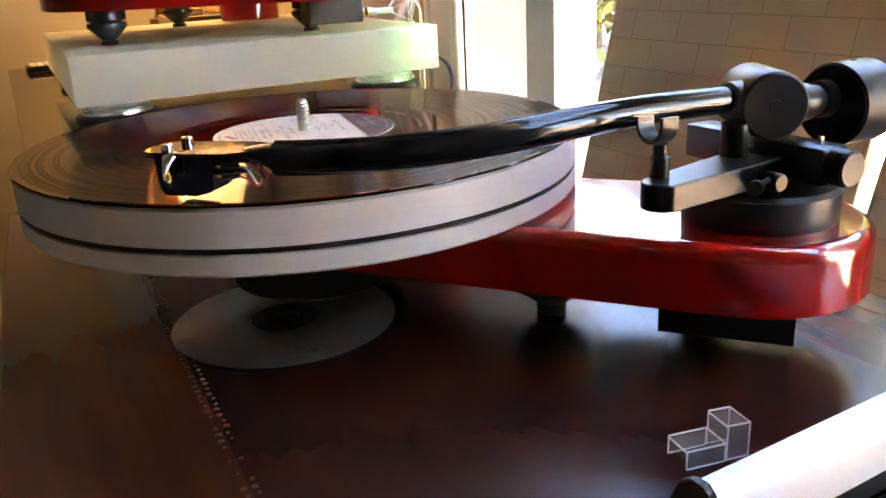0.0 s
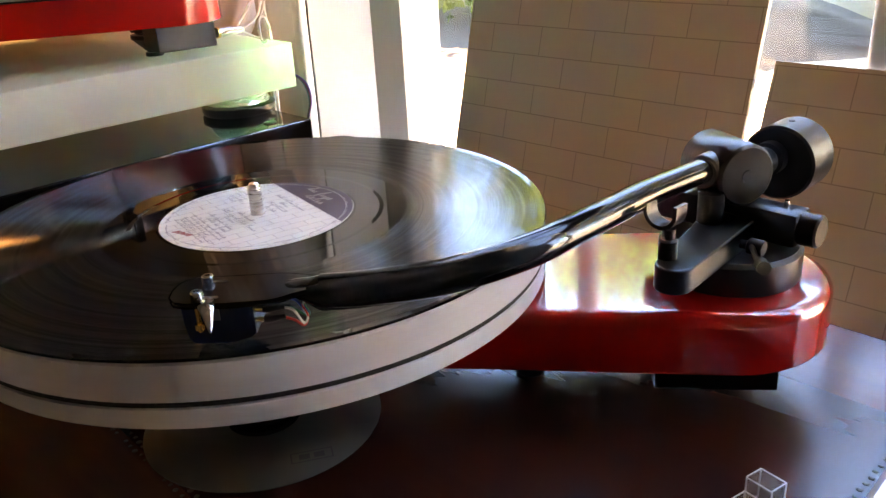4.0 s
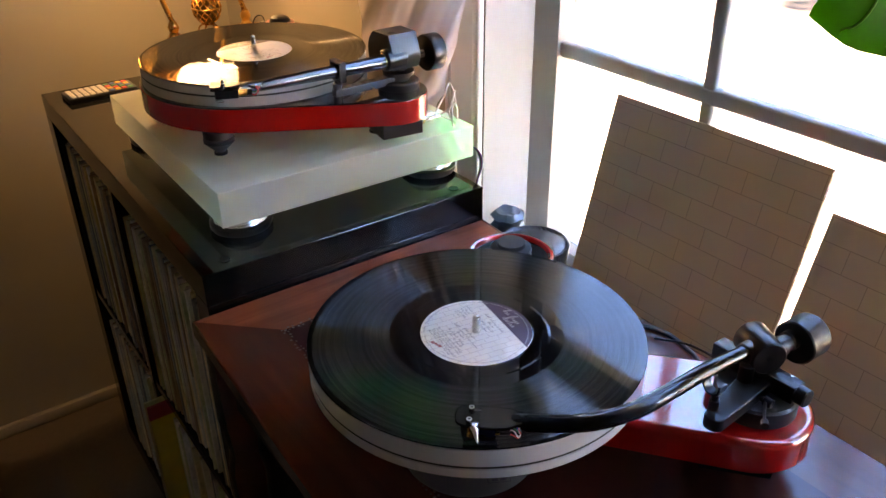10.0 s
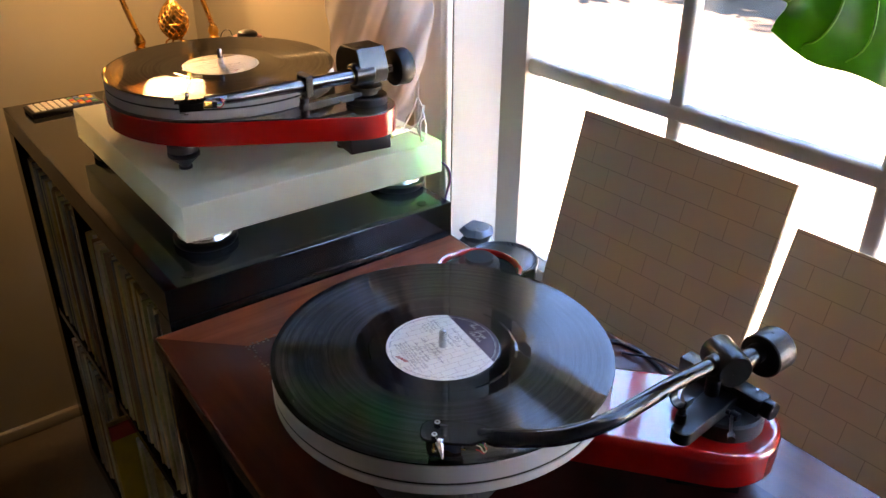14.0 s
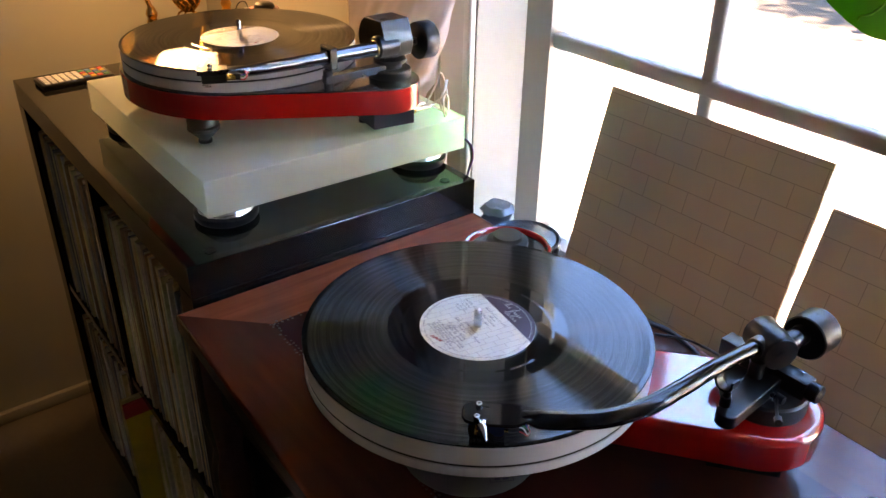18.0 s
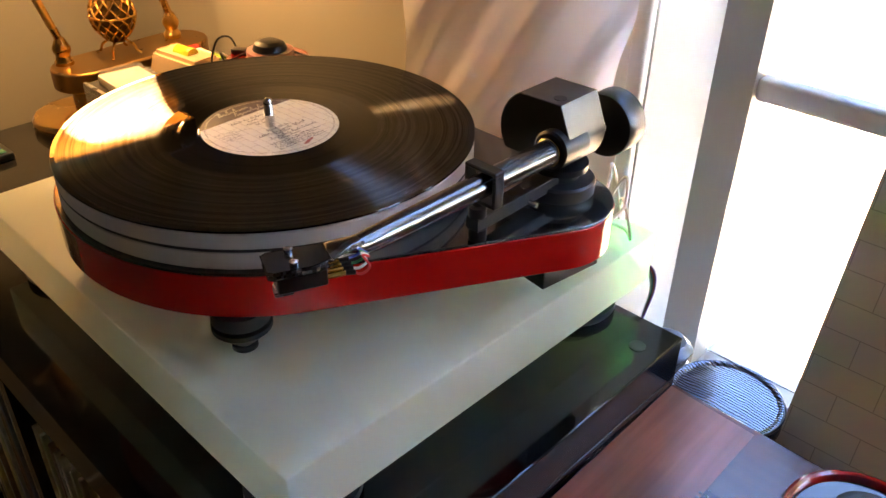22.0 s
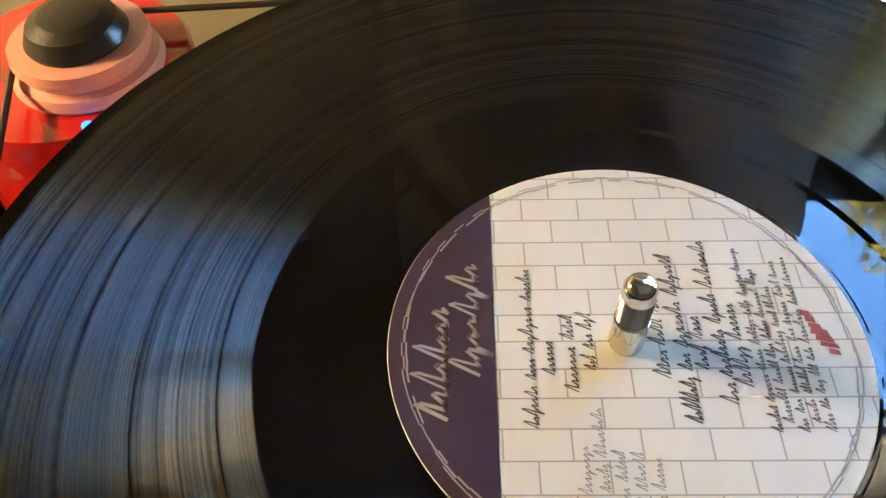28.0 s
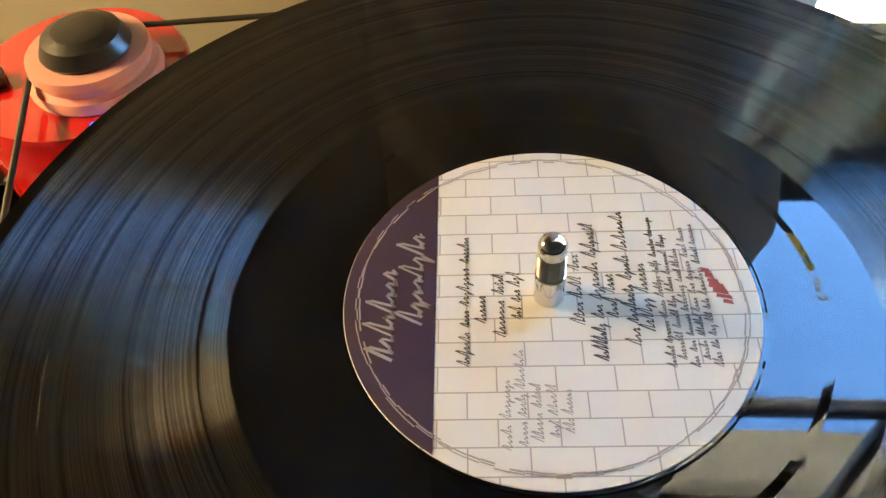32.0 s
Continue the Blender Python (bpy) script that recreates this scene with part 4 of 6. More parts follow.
for s in (-1, 1):
    x, y, _ = hpt(0.0045, 0.0068 * s, 0)
    part("screw", lathe([(0, 0.1152), (0.0023, 0.1152), (0.0023, 0.1176), (0.0020, 0.1180), (0.0012, 0.1180), (0.0011, 0.1168), (0, 0.1168)], 20, (x, y, 0)), CHROME, cb, "steel cap screw with a socket")
    x2, y2, _ = hpt(0.0045, 0.0088 * s, 0)
    part("screw_shank", lathe([(0, 0.1030), (0.0010, 0.1030), (0.0010, 0.1135), (0, 0.1135)], 12, (x2, y2, 0)), GOLD, cb)
    part("nut", lathe([(0, 0.1040), (0.0019, 0.1040), (0.0019, 0.1062), (0, 0.1062)], 6, (x2, y2, 0)), GOLD, cb, "small brass nut")
    sl = prism([hpt(0.0035 - a, 0.0068 * s + b, 0)[:2] for a, b in ((0.0, -0.0011), (0.0, 0.0011), (0.0060, 0.0011), (0.0066, 0.0), (0.0060, -0.0011))], 0.1151, 0.11545)
    part("slot", sl, RUBBER, head, smooth=False)
for k, c in enumerate(((0.6, 0.02, 0.02), (0.75, 0.75, 0.72), (0.02, 0.22, 0.10), (0.02, 0.06, 0.30))):
    wm = mat("lead_wire", c, 0.45, vary=0.1, scale=100)
    b = -0.0050 if k < 2 else 0.0050
    z = 0.1092 if k % 2 else 0.1052
    pn = part("pin", tube([hpt(-0.015, b, z), hpt(-0.0185, b, z)], 0.0011, 10), GOLD, cb, "gold pin")
    part("sleeve", tube([hpt(-0.0180, b, z), hpt(-0.0205, b, z), hpt(-0.0255, b * 0.8, z + 0.0004)], [0.0013, 0.0013, 0.0009], 10), RUBBER, pn)
    part("lead_wire", tube(smooth_path([hpt(-0.0250, b * 0.8, z), hpt(-0.0285, b * 0.7, z - 0.0015), hpt(-0.0315, b * 0.5, 0.1010 + 0.0008 * k), hpt(-0.0330, b * 0.3, 0.1040), hpt(-0.0315, b * 0.2, 0.1085), hpt(-0.0350, b * 0.1, 0.1122)], 5), 0.00048, 6), wm, cb)
# finger lift: a flat spike that bends down off the plate's outer edge
fl = smooth_path([hpt(0.0005, -0.0080, 0.1142), hpt(0.0000, -0.0112, 0.1144), hpt(-0.0015, -0.0155, 0.1135), hpt(-0.0040, -0.0225, 0.1095)], 5)
part("finger_lift", tube(fl, [0.0044 * (1 - k / (len(fl) - 1)) ** 0.8 + 0.0003 for k in range(len(fl))], 12, flat=[0.28] * len(fl)), CHROME, head, "tapered steel finger lift", angle=60)

# ---- front motor ----
MX, MY = 0.1525, 0.1310
mo = thing("motor", "round black drive motor with a red rim beside the platter", "motor", (MX, MY, 0))
part("housing", lathe([(0, 0.0), (0.0455, 0.0), (0.0475, 0.002), (0.0492, 0.054), (0.0490, 0.0600), (0.0478, 0.0622), (0.0460, 0.0630), (0.0440, 0.0622), (0.0428, 0.0600), (0.0425, 0.0570), (0, 0.0570)], 72), RED, mo, "glossy red rim and body")
part("top_plate", disc_body(0.0422, 0.0566, 0.0585, 0.0006, 64), SHELF_BLACK, mo, "black top plate")
part("pulley", lathe([(0, 0.0583), (0.0235, 0.0583), (0.0235, 0.0610), (0.0205, 0.0630), (0.0205, 0.0665), (0.0230, 0.0675), (0.0225, 0.0715), (0.0165, 0.0735), (0.0155, 0.0775), (0, 0.0780)], 48), RUBBER, mo, "stepped black pulley", angle=30)
part("switch", box(-0.0280, -0.0180, 0.0210, 0.0290, 0.0583, 0.0620, 0.0008), BLACK, mo)
part("indicator_light", lathe([(0, 0.0584), (0.0024, 0.0584), (0.0022, 0.0605), (0, 0.0614)], 16, (-0.0225, 0.0140, 0)), glow_mat("red_indicator", (1.0, 0.03, 0.02), 0.6), mo, "lit red indicator light")
part("drive_belt", tube([(0.1665, 0.1150, 0.0700), (0.1280, 0.0775, 0.0747)], 0.0009, 8), RUBBER, tt)
part("drive_belt", tube([(0.1370, 0.1460, 0.0700), (0.0700, 0.1325, 0.0747)], 0.0009, 8), RUBBER, tt)

# ---- rear turntable: isolation block, plinth, platter, arm ----
BLK_T, BLK_B, SH_Z = 0.1165, 0.0715, 0.0485
blk = thing("isolation_block", "thick frosted pale green acrylic slab on round black feet", "plinth slab", (-0.089, 0.364, SH_Z), -0.9)
part("slab", box(0, 0.365, 0, 0.428, BLK_B - SH_Z, BLK_T - SH_Z, 0.0012), FROST, blk, "frosted acrylic slab", smooth=False)
part("indicator_light", lathe([(0, -0.003), (0.0021, -0.0021), (0.003, 0), (0.0021, 0.0021), (0, 0.003)], 16, (0.346, 0.014, 0.8 * (BLK_T - SH_Z))), glow_mat("green_indicator", (0.05, 1.0, 0.18), 2.2), blk, "lit green indicator light glowing through the acrylic")
for x, y in ((0.038, 0.042), (0.320, 0.045), (0.045, 0.385), (0.320, 0.385)):
    f = part("foot", lathe([(0, 0), (0.036, 0), (0.038, 0.003), (0.038, 0.009), (0.035, 0.011), (0, 0.011)], 48, (x, y, 0)), BLACK_METAL, blk, "round black foot")
    part("foot_cup", lathe([(0, 0.0108), (0.033, 0.0108), (0.031, 0.016), (0.026, BLK_B - SH_Z), (0, BLK_B - SH_Z)], 48, (x, y, 0)), STEEL, f, "bright metal foot cup")

rt = thing("turntable", "red edged turntable with carbon top and straight black arm", "turntable", (RX, RY, BLK_T))


def L(x, y, z):
    return (x - RX, y - RY, z - BLK_T)


AX, AY = 0.1650, 0.3913
CARBON = mat("carbon_weave", (0.016, 0.016, 0.017), 0.2, vary=0.5, scale=600, coat=1.0)
nn, ll, pp = nodes_of(CARBON)
chk = nn.new("ShaderNodeTexChecker")
chk.inputs["Scale"].default_value = 420
chk.inputs["Color1"].default_value = (0.008, 0.008, 0.009, 1)
chk.inputs["Color2"].default_value = (0.035, 0.035, 0.036, 1)
tcc = nn.new("ShaderNodeTexCoord")
ll.new(tcc.outputs["Object"], chk.inputs["Vector"])
ll.new(chk.outputs[0], pp.inputs["Base Color"])
outline = hull_two((0, 0), 0.1543, L(AX, AY, 0)[:2], 0.0480, 72)
part("plinth", prism(outline, 0.1495 - BLK_T, 0.1795 - BLK_T, 0.0006, 0.0008, 2), RED_REAR, rt, "glossy red plinth edge", angle=50)
part("top_panel", prism(hull_two((0, 0), 0.1536, L(AX, AY, 0)[:2], 0.0473, 72), 0.1795 - BLK_T, 0.1812 - BLK_T, 0.0005), CARBON, rt, "woven carbon top panel", angle=50)
def Z(z): return z - BLK_T
part("platter", lathe([(0.02, Z(0.1816)), (0.1480, Z(0.1816)), (0.1500, Z(0.1825)), (0.1500, Z(0.1935)), (0.1485, Z(0.1941)), (0.1485, Z(0.1959)), (0.1500, Z(0.1965)),
                       (0.1500, Z(0.2060)), (0.1490, Z(0.2071)), (0.02, Z(0.2071))], 160), PLATTER_GREY, rt, "pale grey platter with a belt groove", angle=40)
part("bearing", disc_body(0.022, Z(0.1812), Z(0.1817), 0.0001), STEEL, rt)
part("drive_belt", ring_body(0.1484, 0.1498, Z(0.1940), Z(0.1960), 0.0003, 128), RUBBER, rt)
sp = [(0, Z(0.2070)), (0.0037, Z(0.2070)), (0.0037, Z(0.2175))]
for k in range(9):
    z = 0.2178 + k * 0.0009
    sp += [(0.0031, Z(z)), (0.0035, Z(z + 0.00045))]
sp += [(0.0033, Z(0.2262)), (0.0034, Z(0.2280)), (0.0026, Z(0.2296)), (0.0014, Z(0.2303)), (0, Z(0.2305))]
part("spindle", lathe(sp, 28), CHROME, rt, "polished threaded spindle", angle=50)
for x, y in ((-0.038, 0.474), (0.158, 0.420), (0.075, 0.690)):
    fx, fy, _ = L(x, y, 0)
    f = part("foot", lathe([(0, Z(0.1497)), (0.0185, Z(0.1497)), (0.0190, Z(0.1490)), (0.0190, Z(0.1405)), (0.0150, Z(0.1398)), (0.0150, Z(0.1384)), (0.0195, Z(0.1376)),
                            (0.0195, Z(0.1340)), (0.0060, Z(0.1205)), (0, Z(0.1205))], 48, (fx, fy, 0)), BLACK, rt, "black stepped cone foot", angle=40)
    part("foot_disc", disc_body(0.0085, 0.0, Z(0.1203), 0.0005, 28, (fx, fy, 0)), BLACK, f)
part("socket_box", moved(box(-0.028, 0.028, -0.020, 0.020, Z(0.1255), Z(0.1497), 0.001), Matrix.Translation(L(0.168, 0.383, BLK_T)) @ pose(0, 0, 0, 0, 0, -8)), BLACK, rt, "black output socket box", smooth=False)
# arm base and lift
part("arm_base", lathe([(0, Z(0.1810)), (0.0260, Z(0.1810)), (0.0265, Z(0.1818)), (0.0265, Z(0.1905)), (0.0250, Z(0.1920)), (0.0150, Z(0.1925)), (0.0150, Z(0.1995)), (0, Z(0.1995))], 48, L(0.1800, 0.3930, BLK_T)), BLACK, rt, "black round arm base", angle=40)
part("arm_pillar", lathe([(0, Z(0.1990)), (0.0205, Z(0.1990)), (0.0205, Z(0.2035)), (0.0110, Z(0.2050)), (0.0110, Z(0.2120)), (0, Z(0.2120))], 40, L(0.1800, 0.3930, BLK_T)), BLACK_METAL, rt)
bm = prism([L(*q, 0)[:2] for q in ((0.083, 0.3830), (0.176, 0.3840), (0.176, 0.3990), (0.083, 0.3930))], Z(0.1890), Z(0.1985), 0.0008, 0.0008)
bb = part("lift_beam", bm, BLACK_METAL, rt, "black lift beam with round holes", smooth=False)
for x in (0.112, 0.126, 0.140):
    part("hole", disc_body(0.0036, Z(0.1982), Z(0.1987), 0.0001, 24, L(x, 0.3905, BLK_T)), RUBBER, bb)
part("beam_post", lathe([(0, Z(0.1812)), (0.0060, Z(0.1812)), (0.0060, Z(0.1900)), (0, Z(0.1900))], 24, L(0.088, 0.3875, BLK_T)), BLACK_METAL, rt)
part("rest_post", lathe([(0, Z(0.1980)), (0.0058, Z(0.1980)), (0.0058, Z(0.2050)), (0.0035, Z(0.2060)), (0.0035, Z(0.2150)), (0, Z(0.2150))], 24, L(0.0880, 0.3880, BLK_T)), BLACK_METAL, rt)
clipb = bmesh.new()
for (y0, z0, y1, z1) in ((0.3940, 0.2100, 0.3965, 0.2320), (0.3715, 0.2318, 0.3965, 0.2345), (0.3715, 0.2100, 0.3740, 0.2320), (0.3715, 0.2095, 0.3965, 0.2120)):
    o = box(0.0838, 0.0925, y0, y1, z0, z1, 0.0006, 1)
    tmp = bpy.data.meshes.new("tmp")
    o.to_mesh(tmp)
    clipb.from_mesh(tmp)
    bpy.data.meshes.remove(tmp)
    o.free()
part("rest_clip", moved(clipb, Matrix.Translation((-RX, -RY, -BLK_T))), BLACK, rt, "black square arm rest clip", smooth=False)
part("antiskate_screw", tube([L(0.131, 0.380, 0.1935), L(0.131, 0.374, 0.1935)], 0.0018, 12), CHROME, rt)
# bearing yoke: a drum across the arm's line, milled flat on top and on the window side
yoke_poly = []
for k in range(72):
    a = radians(5 * k)
    if 62 < 5 * k < 118 or 118 < 5 * k < 174:
        if 5 * k == 120:
            yoke_poly.append((0.4020 - 0.0195, 0.2525))
        continue
    yoke_poly.append((0.4020 + 0.0300 * math.cos(a), max(0.2085, 0.2260 + 0.0300 * math.sin(a))))
yoke_poly = [p for k, p in enumerate(yoke_poly) if (Vector(p) - Vector(yoke_poly[k - 1])).length > 0.0004]
YZX = Matrix(((0, 0, 1, 0), (1, 0, 0, 0), (0, 1, 0, 0), (0, 0, 0, 1)))
yoke = moved(prism(yoke_poly, 0.1600, 0.2010, 0.0008, 0.0008), YZX)
part("bearing_yoke", moved(yoke, Matrix.Translation((-RX, -RY, -BLK_T))), BLACK, rt, "large black bearing yoke with flat top", angle=25)
part("yoke_hole", disc_body(0.0045, Z(0.2524), Z(0.2528), 0.0001, 28, L(0.170, 0.3905, BLK_T)), RUBBER, rt)
part("collar", moved(lathe([(0, 0.1530), (0.0118, 0.1530), (0.0135, 0.1545), (0.0135, 0.1800), (0.012, 0.1815), (0, 0.1815)], 40, (0, 0.3835, 0.2225), "x"), Matrix.Translation((-RX, -RY, -BLK_T))), BLACK_METAL, rt)
part("gold_ring", moved(ring_body(0.0085, 0.0100, 0.1512, 0.1532, 0.0003, 32, (0, 0.3835, 0.2215), "x"), Matrix.Translation((-RX, -RY, -BLK_T))), GOLD, rt)
part("stub", moved(lathe([(0, 0.1960), (0.0048, 0.1960), (0.0048, 0.2150), (0, 0.2150)], 28, (0, 0.3830, 0.2215), "x"), Matrix.Translation((-RX, -RY, -BLK_T))), STEEL, rt)
cw2 = part("counterweight", moved(lathe([(0, 0.2120), (0.0110, 0.2120), (0.0150, 0.2140), (0.0225, 0.2140), (0.0232, 0.2150), (0.0232, 0.2330), (0.0220, 0.2345), (0, 0.2345)], 56, (0, 0.3830, 0.2215), "x"), Matrix.Translation((-RX, -RY, -BLK_T))), BLACK, rt, "round black counterweight", angle=40)
apath = smooth_path([L(0.1500, 0.3835, 0.2215), L(0.1000, 0.3835, 0.2222), L(0.0500, 0.3832, 0.2230), L(0.0050, 0.3830, 0.2238), L(-0.0150, 0.3830, 0.2242)], 4)
na = len(apath)
ARM_TUBE = mat("black_arm_tube", (0.012, 0.012, 0.013), 0.2, vary=0.1, scale=30, coat=0.6)
arm2 = part("tonearm", tube(apath, [0.0088 - 0.0026 * k / (na - 1) for k in range(na)], 24), ARM_TUBE, rt, "straight tapered black carbon arm tube", angle=60)
tx = bmesh.new()


def arm_mark(x0, x1, f0, f1):
    """A printed bar on the side of the arm tube."""
    q = []
    for x, f in ((x0, f0), (x1, f0), (x1, f1), (x0, f1)):
        u = (0.150 - x) / 0.165
        rr_ = 0.0088 - 0.0026 * u + 0.00015
        q.append(L(x, 0.3832 - rr_ * math.cos(radians(f)), 0.2216 + 0.0024 * u + rr_ * math.sin(radians(f))))
    tx.faces.new([tx.verts.new(p) for p in q])


arm_mark(-0.003, 0.0175, 22, 30)
for k in range(15):
    arm_mark(0.0215 + k * 0.00215, 0.0215 + k * 0.00215 + 0.0014, 17, 17 + (14, 9, 17, 9)[k % 4])
tagged(part("lettering", tx, INK_PALE, arm2, "row of small pale lettering", smooth=False), kind="stuff")
HM = Matrix.Translation(L(-0.0415, 0.3790, 0.2300)) @ pose(0, 0, 0, 0, 0, -24)
neck = smooth_path([L(-0.0130, 0.3830, 0.2240), L(-0.0200, 0.3832, 0.2262), L(-0.0290, 0.3835, 0.2288), L(-0.0410, 0.3815, 0.2306)], 5)
nk = len(neck)
part("arm_neck", tube(neck, [0.0061 + 0.0022 * k / (nk - 1) for k in range(nk)], 18, flat=[1 - 0.78 * min(1, k / (nk - 4)) for k in range(nk)]), CARBON, rt, angle=60)
hs = prism([(0.001, -0.0060), (0.001, 0.0075), (-0.008, 0.0088), (-0.027, 0.0088), (-0.0295, 0.0072), (-0.0295, -0.0072), (-0.027, -0.0088), (-0.008, -0.0088)][::-1], -0.0014, 0.0036, 0.0009, 0.0004, 2)
head2 = part("headshell", moved(hs, HM), CARBON, rt, "flat black carbon headshell", angle=30)
c2 = part("cartridge", moved(box(-0.026, 0.000, -0.0078, 0.0078, -0.0115, -0.0014, 0.001), HM), BLACK, rt, "small black cartridge", smooth=False)
part("stylus", moved(box(-0.027, -0.017, -0.0026, 0.0026, -0.0165, -0.0100, 0.0008), HM), STEEL, c2, smooth=False)
for s in (-1, 1):
    part("screw", moved(lathe([(0, 0.0034), (0.0022, 0.0034), (0.0024, 0.0062), (0.0013, 0.0068), (0, 0.0064)], 16, (-0.0165, 0.0062 * s, 0)), HM), CHROME, c2)
for k, c in enumerate(((0.7, 0.03, 0.03), (0.8, 0.8, 0.78), (0.03, 0.30, 0.12), (0.03, 0.08, 0.5))):
    b = -0.0060 + 0.0040 * k
    z0_ = -0.0072
    pn = part("pin", moved(tube([(-0.0005, b, z0_), (0.0092, b, z0_)], 0.0016, 10), HM), GOLD, c2, "gold pin")
    part("sleeve", moved(tube([(0.0088, b, z0_), (0.0145, b * 1.1, z0_ - 0.0004)], 0.0014, 10), HM), RUBBER, pn)
    wm = mat("lead_wire", c, 0.45, vary=0.1, scale=100)
    part("lead_wire", moved(tube(smooth_path([(0.0130, b * 1.1, z0_), (0.0175, b * 1.4, z0_ - 0.001), (0.0215, b * 1.2 - 0.002, -0.004), (0.0195, b * 0.6, -0.0005), (0.0235, b * 0.3, -0.003)], 4), 0.0007, 6), HM), wm, c2)

# ---- rear motor ----
rm = thing("motor", "round red drive motor with a pinkish pulley and black cap", "motor", (0.1820, 0.7380, BLK_T))
part("housing", lathe([(0, 0), (0.0405, 0), (0.0405, 0.0690), (0.0392, 0.0709), (0.0, 0.0712)], 64), RED, rm, "glossy red motor body", angle=40)
PINK = mat("pink_translucent_pulley", (0.62, 0.30, 0.26), 0.32, vary=0.1, scale=40, coat=0.3)
pnn, pll, ppp = nodes_of(PINK)
ppp.inputs["Subsurface Weight"].default_value = 0.25
ppp.inputs["Subsurface Scale"].default_value = 0.004
PC = (-0.003, -0.009, 0)
pu = part("pulley", lathe([(0, 0.0710), (0.0240, 0.0710), (0.0244, 0.0720), (0.0232, 0.0752), (0.0205, 0.0762), (0.0205, 0.0788), (0.0222, 0.0798), (0.0216, 0.0828), (0.0, 0.0832)], 64, PC), PINK, rm, "translucent pinkish stepped pulley", angle=30)
part("pulley_cap", lathe([(0, 0.0830), (0.0158, 0.0830), (0.0162, 0.0840), (0.0138, 0.0890), (0.0100, 0.0908), (0.0092, 0.0912), (0, 0.0910)], 56, PC), BLACK, pu, "black conical pulley cap", angle=30)
part("indicator_light", lathe([(0, 0.0711), (0.0020, 0.0711), (0.0018, 0.0730), (0, 0.0736)], 16, (-0.0330, -0.0180, 0)), glow_mat("blue_indicator", (0.02, 0.10, 1.0), 0.12), rm, "lit blue indicator light")
part("switch", moved(box(-0.0050, 0.0050, -0.0075, 0.0075, 0.0711, 0.0755, 0.0008), Matrix.Translation((-0.010, 0.0310, 0)) @ pose(0, 0, 0, 0, 0, 30)), BLACK, rm)
part("drive_belt", tube([L(0.1720, 0.7490, 0.1945), L(-0.0080, 0.7020, 0.1950)], 0.0011, 8), RUBBER, rt)
part("drive_belt", tube([L(0.1985, 0.7210, 0.1945), L(0.2140, 0.5600, 0.1950)], 0.0011, 8), RUBBER, rt)

# ---- black cabinet with records ----
cab = thing("record_cabinet", "glossy black open cube cabinet packed with upright records", "cabinet", (-0.138, 0.314, -0.735), -0.7)
CH = SH_Z + 0.735
CD_, CL = 0.393, 0.770
part("top_panel", box(0, CD_, 0, CL, CH - 0.040, CH, 0.0012), SHELF_BLACK, cab, "glossy black top panel", smooth=False)
part("base", box(0.03, CD_ - 0.02, 0.03, CL - 0.03, FLOOR_Z + 0.735, 0.0), SHELF_BLACK, cab, smooth=False)
part("bottom_panel", box(0, CD_, 0, CL, 0, 0.040, 0.0012), SHELF_BLACK, cab, smooth=False)
for y0, y1 in ((0, 0.040), (0.377, 0.393), (0.730, 0.770)):
    part("upright", box(0, CD_, y0, y1, 0.040, CH - 0.040, 0.0008), SHELF_BLACK, cab, smooth=False)
part("shelf_board", box(0.002, CD_, 0.040, 0.377, CH / 2 - 0.008, CH / 2 + 0.008, 0.0008), SHELF_BLACK, cab, smooth=False)
part("shelf_board", box(0.002, CD_, 0.393, 0.730, CH / 2 - 0.008, CH / 2 + 0.008, 0.0008), SHELF_BLACK, cab, smooth=False)
part("back_panel", box(CD_ - 0.004, CD_ + 0.002, 0.01, CL - 0.01, 0.01, CH - 0.02), SHELF_BLACK, cab, smooth=False)
for x, y in ((0.035, 0.022), (0.358, 0.020), (0.035, 0.748), (0.358, 0.748)):
    part("screw_cap", disc_body(0.0065, CH, CH + 0.0012, 0.0004, 28, (x, y, 0)), BLACK, cab)

sleeve_cols = [(0.52, 0.46, 0.34), (0.50, 0.40, 0.22), (0.46, 0.42, 0.36), (0.30, 0.27, 0.24), (0.42, 0.33, 0.16), (0.16, 0.15, 0.15), (0.55, 0.52, 0.47), (0.24, 0.16, 0.10), (0.36, 0.30, 0.24), (0.09, 0.09, 0.10), (0.38, 0.36, 0.20)]
SLEEVES = [mat("card_sleeve", c, 0.65, vary=0.35, scale=120, stretch=(1, 4, 1)) for c in [tuple(min(0.8, 1.45 * v) for v in q) for q in sleeve_cols]]
rng = random.Random(11)
m_cab = pose(-0.138, 0.314, -0.735, 0, 0, -0.7)
shared = {}


def sleeve_mesh(kind):
    if kind not in shared:
        w = (0.0030, 0.0042, 0.0060)[kind % 3]
        shared[kind] = finish("record_sleeve", box(0, 0.310, 0, w, 0, 0.311, 0.0006, 1), SLEEVES[kind // 3], False)
    return shared[kind]


for col, (y0, y1) in enumerate(((0.0405, 0.372), (0.3935, 0.725))):
    for z0 in (CH / 2 + 0.0085, 0.0405):
        y = y0
        stop = y1 - (0.02 if z0 > 0.1 else 0.05)
        while y < stop:
            kind = rng.randrange(33)
            w = (0.0030, 0.0042, 0.0060)[kind % 3]
            o = new("record_sleeve", sleeve_mesh(kind))
            lean = rng.uniform(-1.0, 1.0)
            o.matrix_world = m_cab @ pose(0.003 + abs(rng.gauss(0, 0.008)), y, z0 + 0.001, lean, 0, 0)
            tagged(o, "upright record in a worn card sleeve in the cabinet", "record sleeve", group="records in the cabinet")
            y += w + rng.uniform(0.0006, 0.0024)
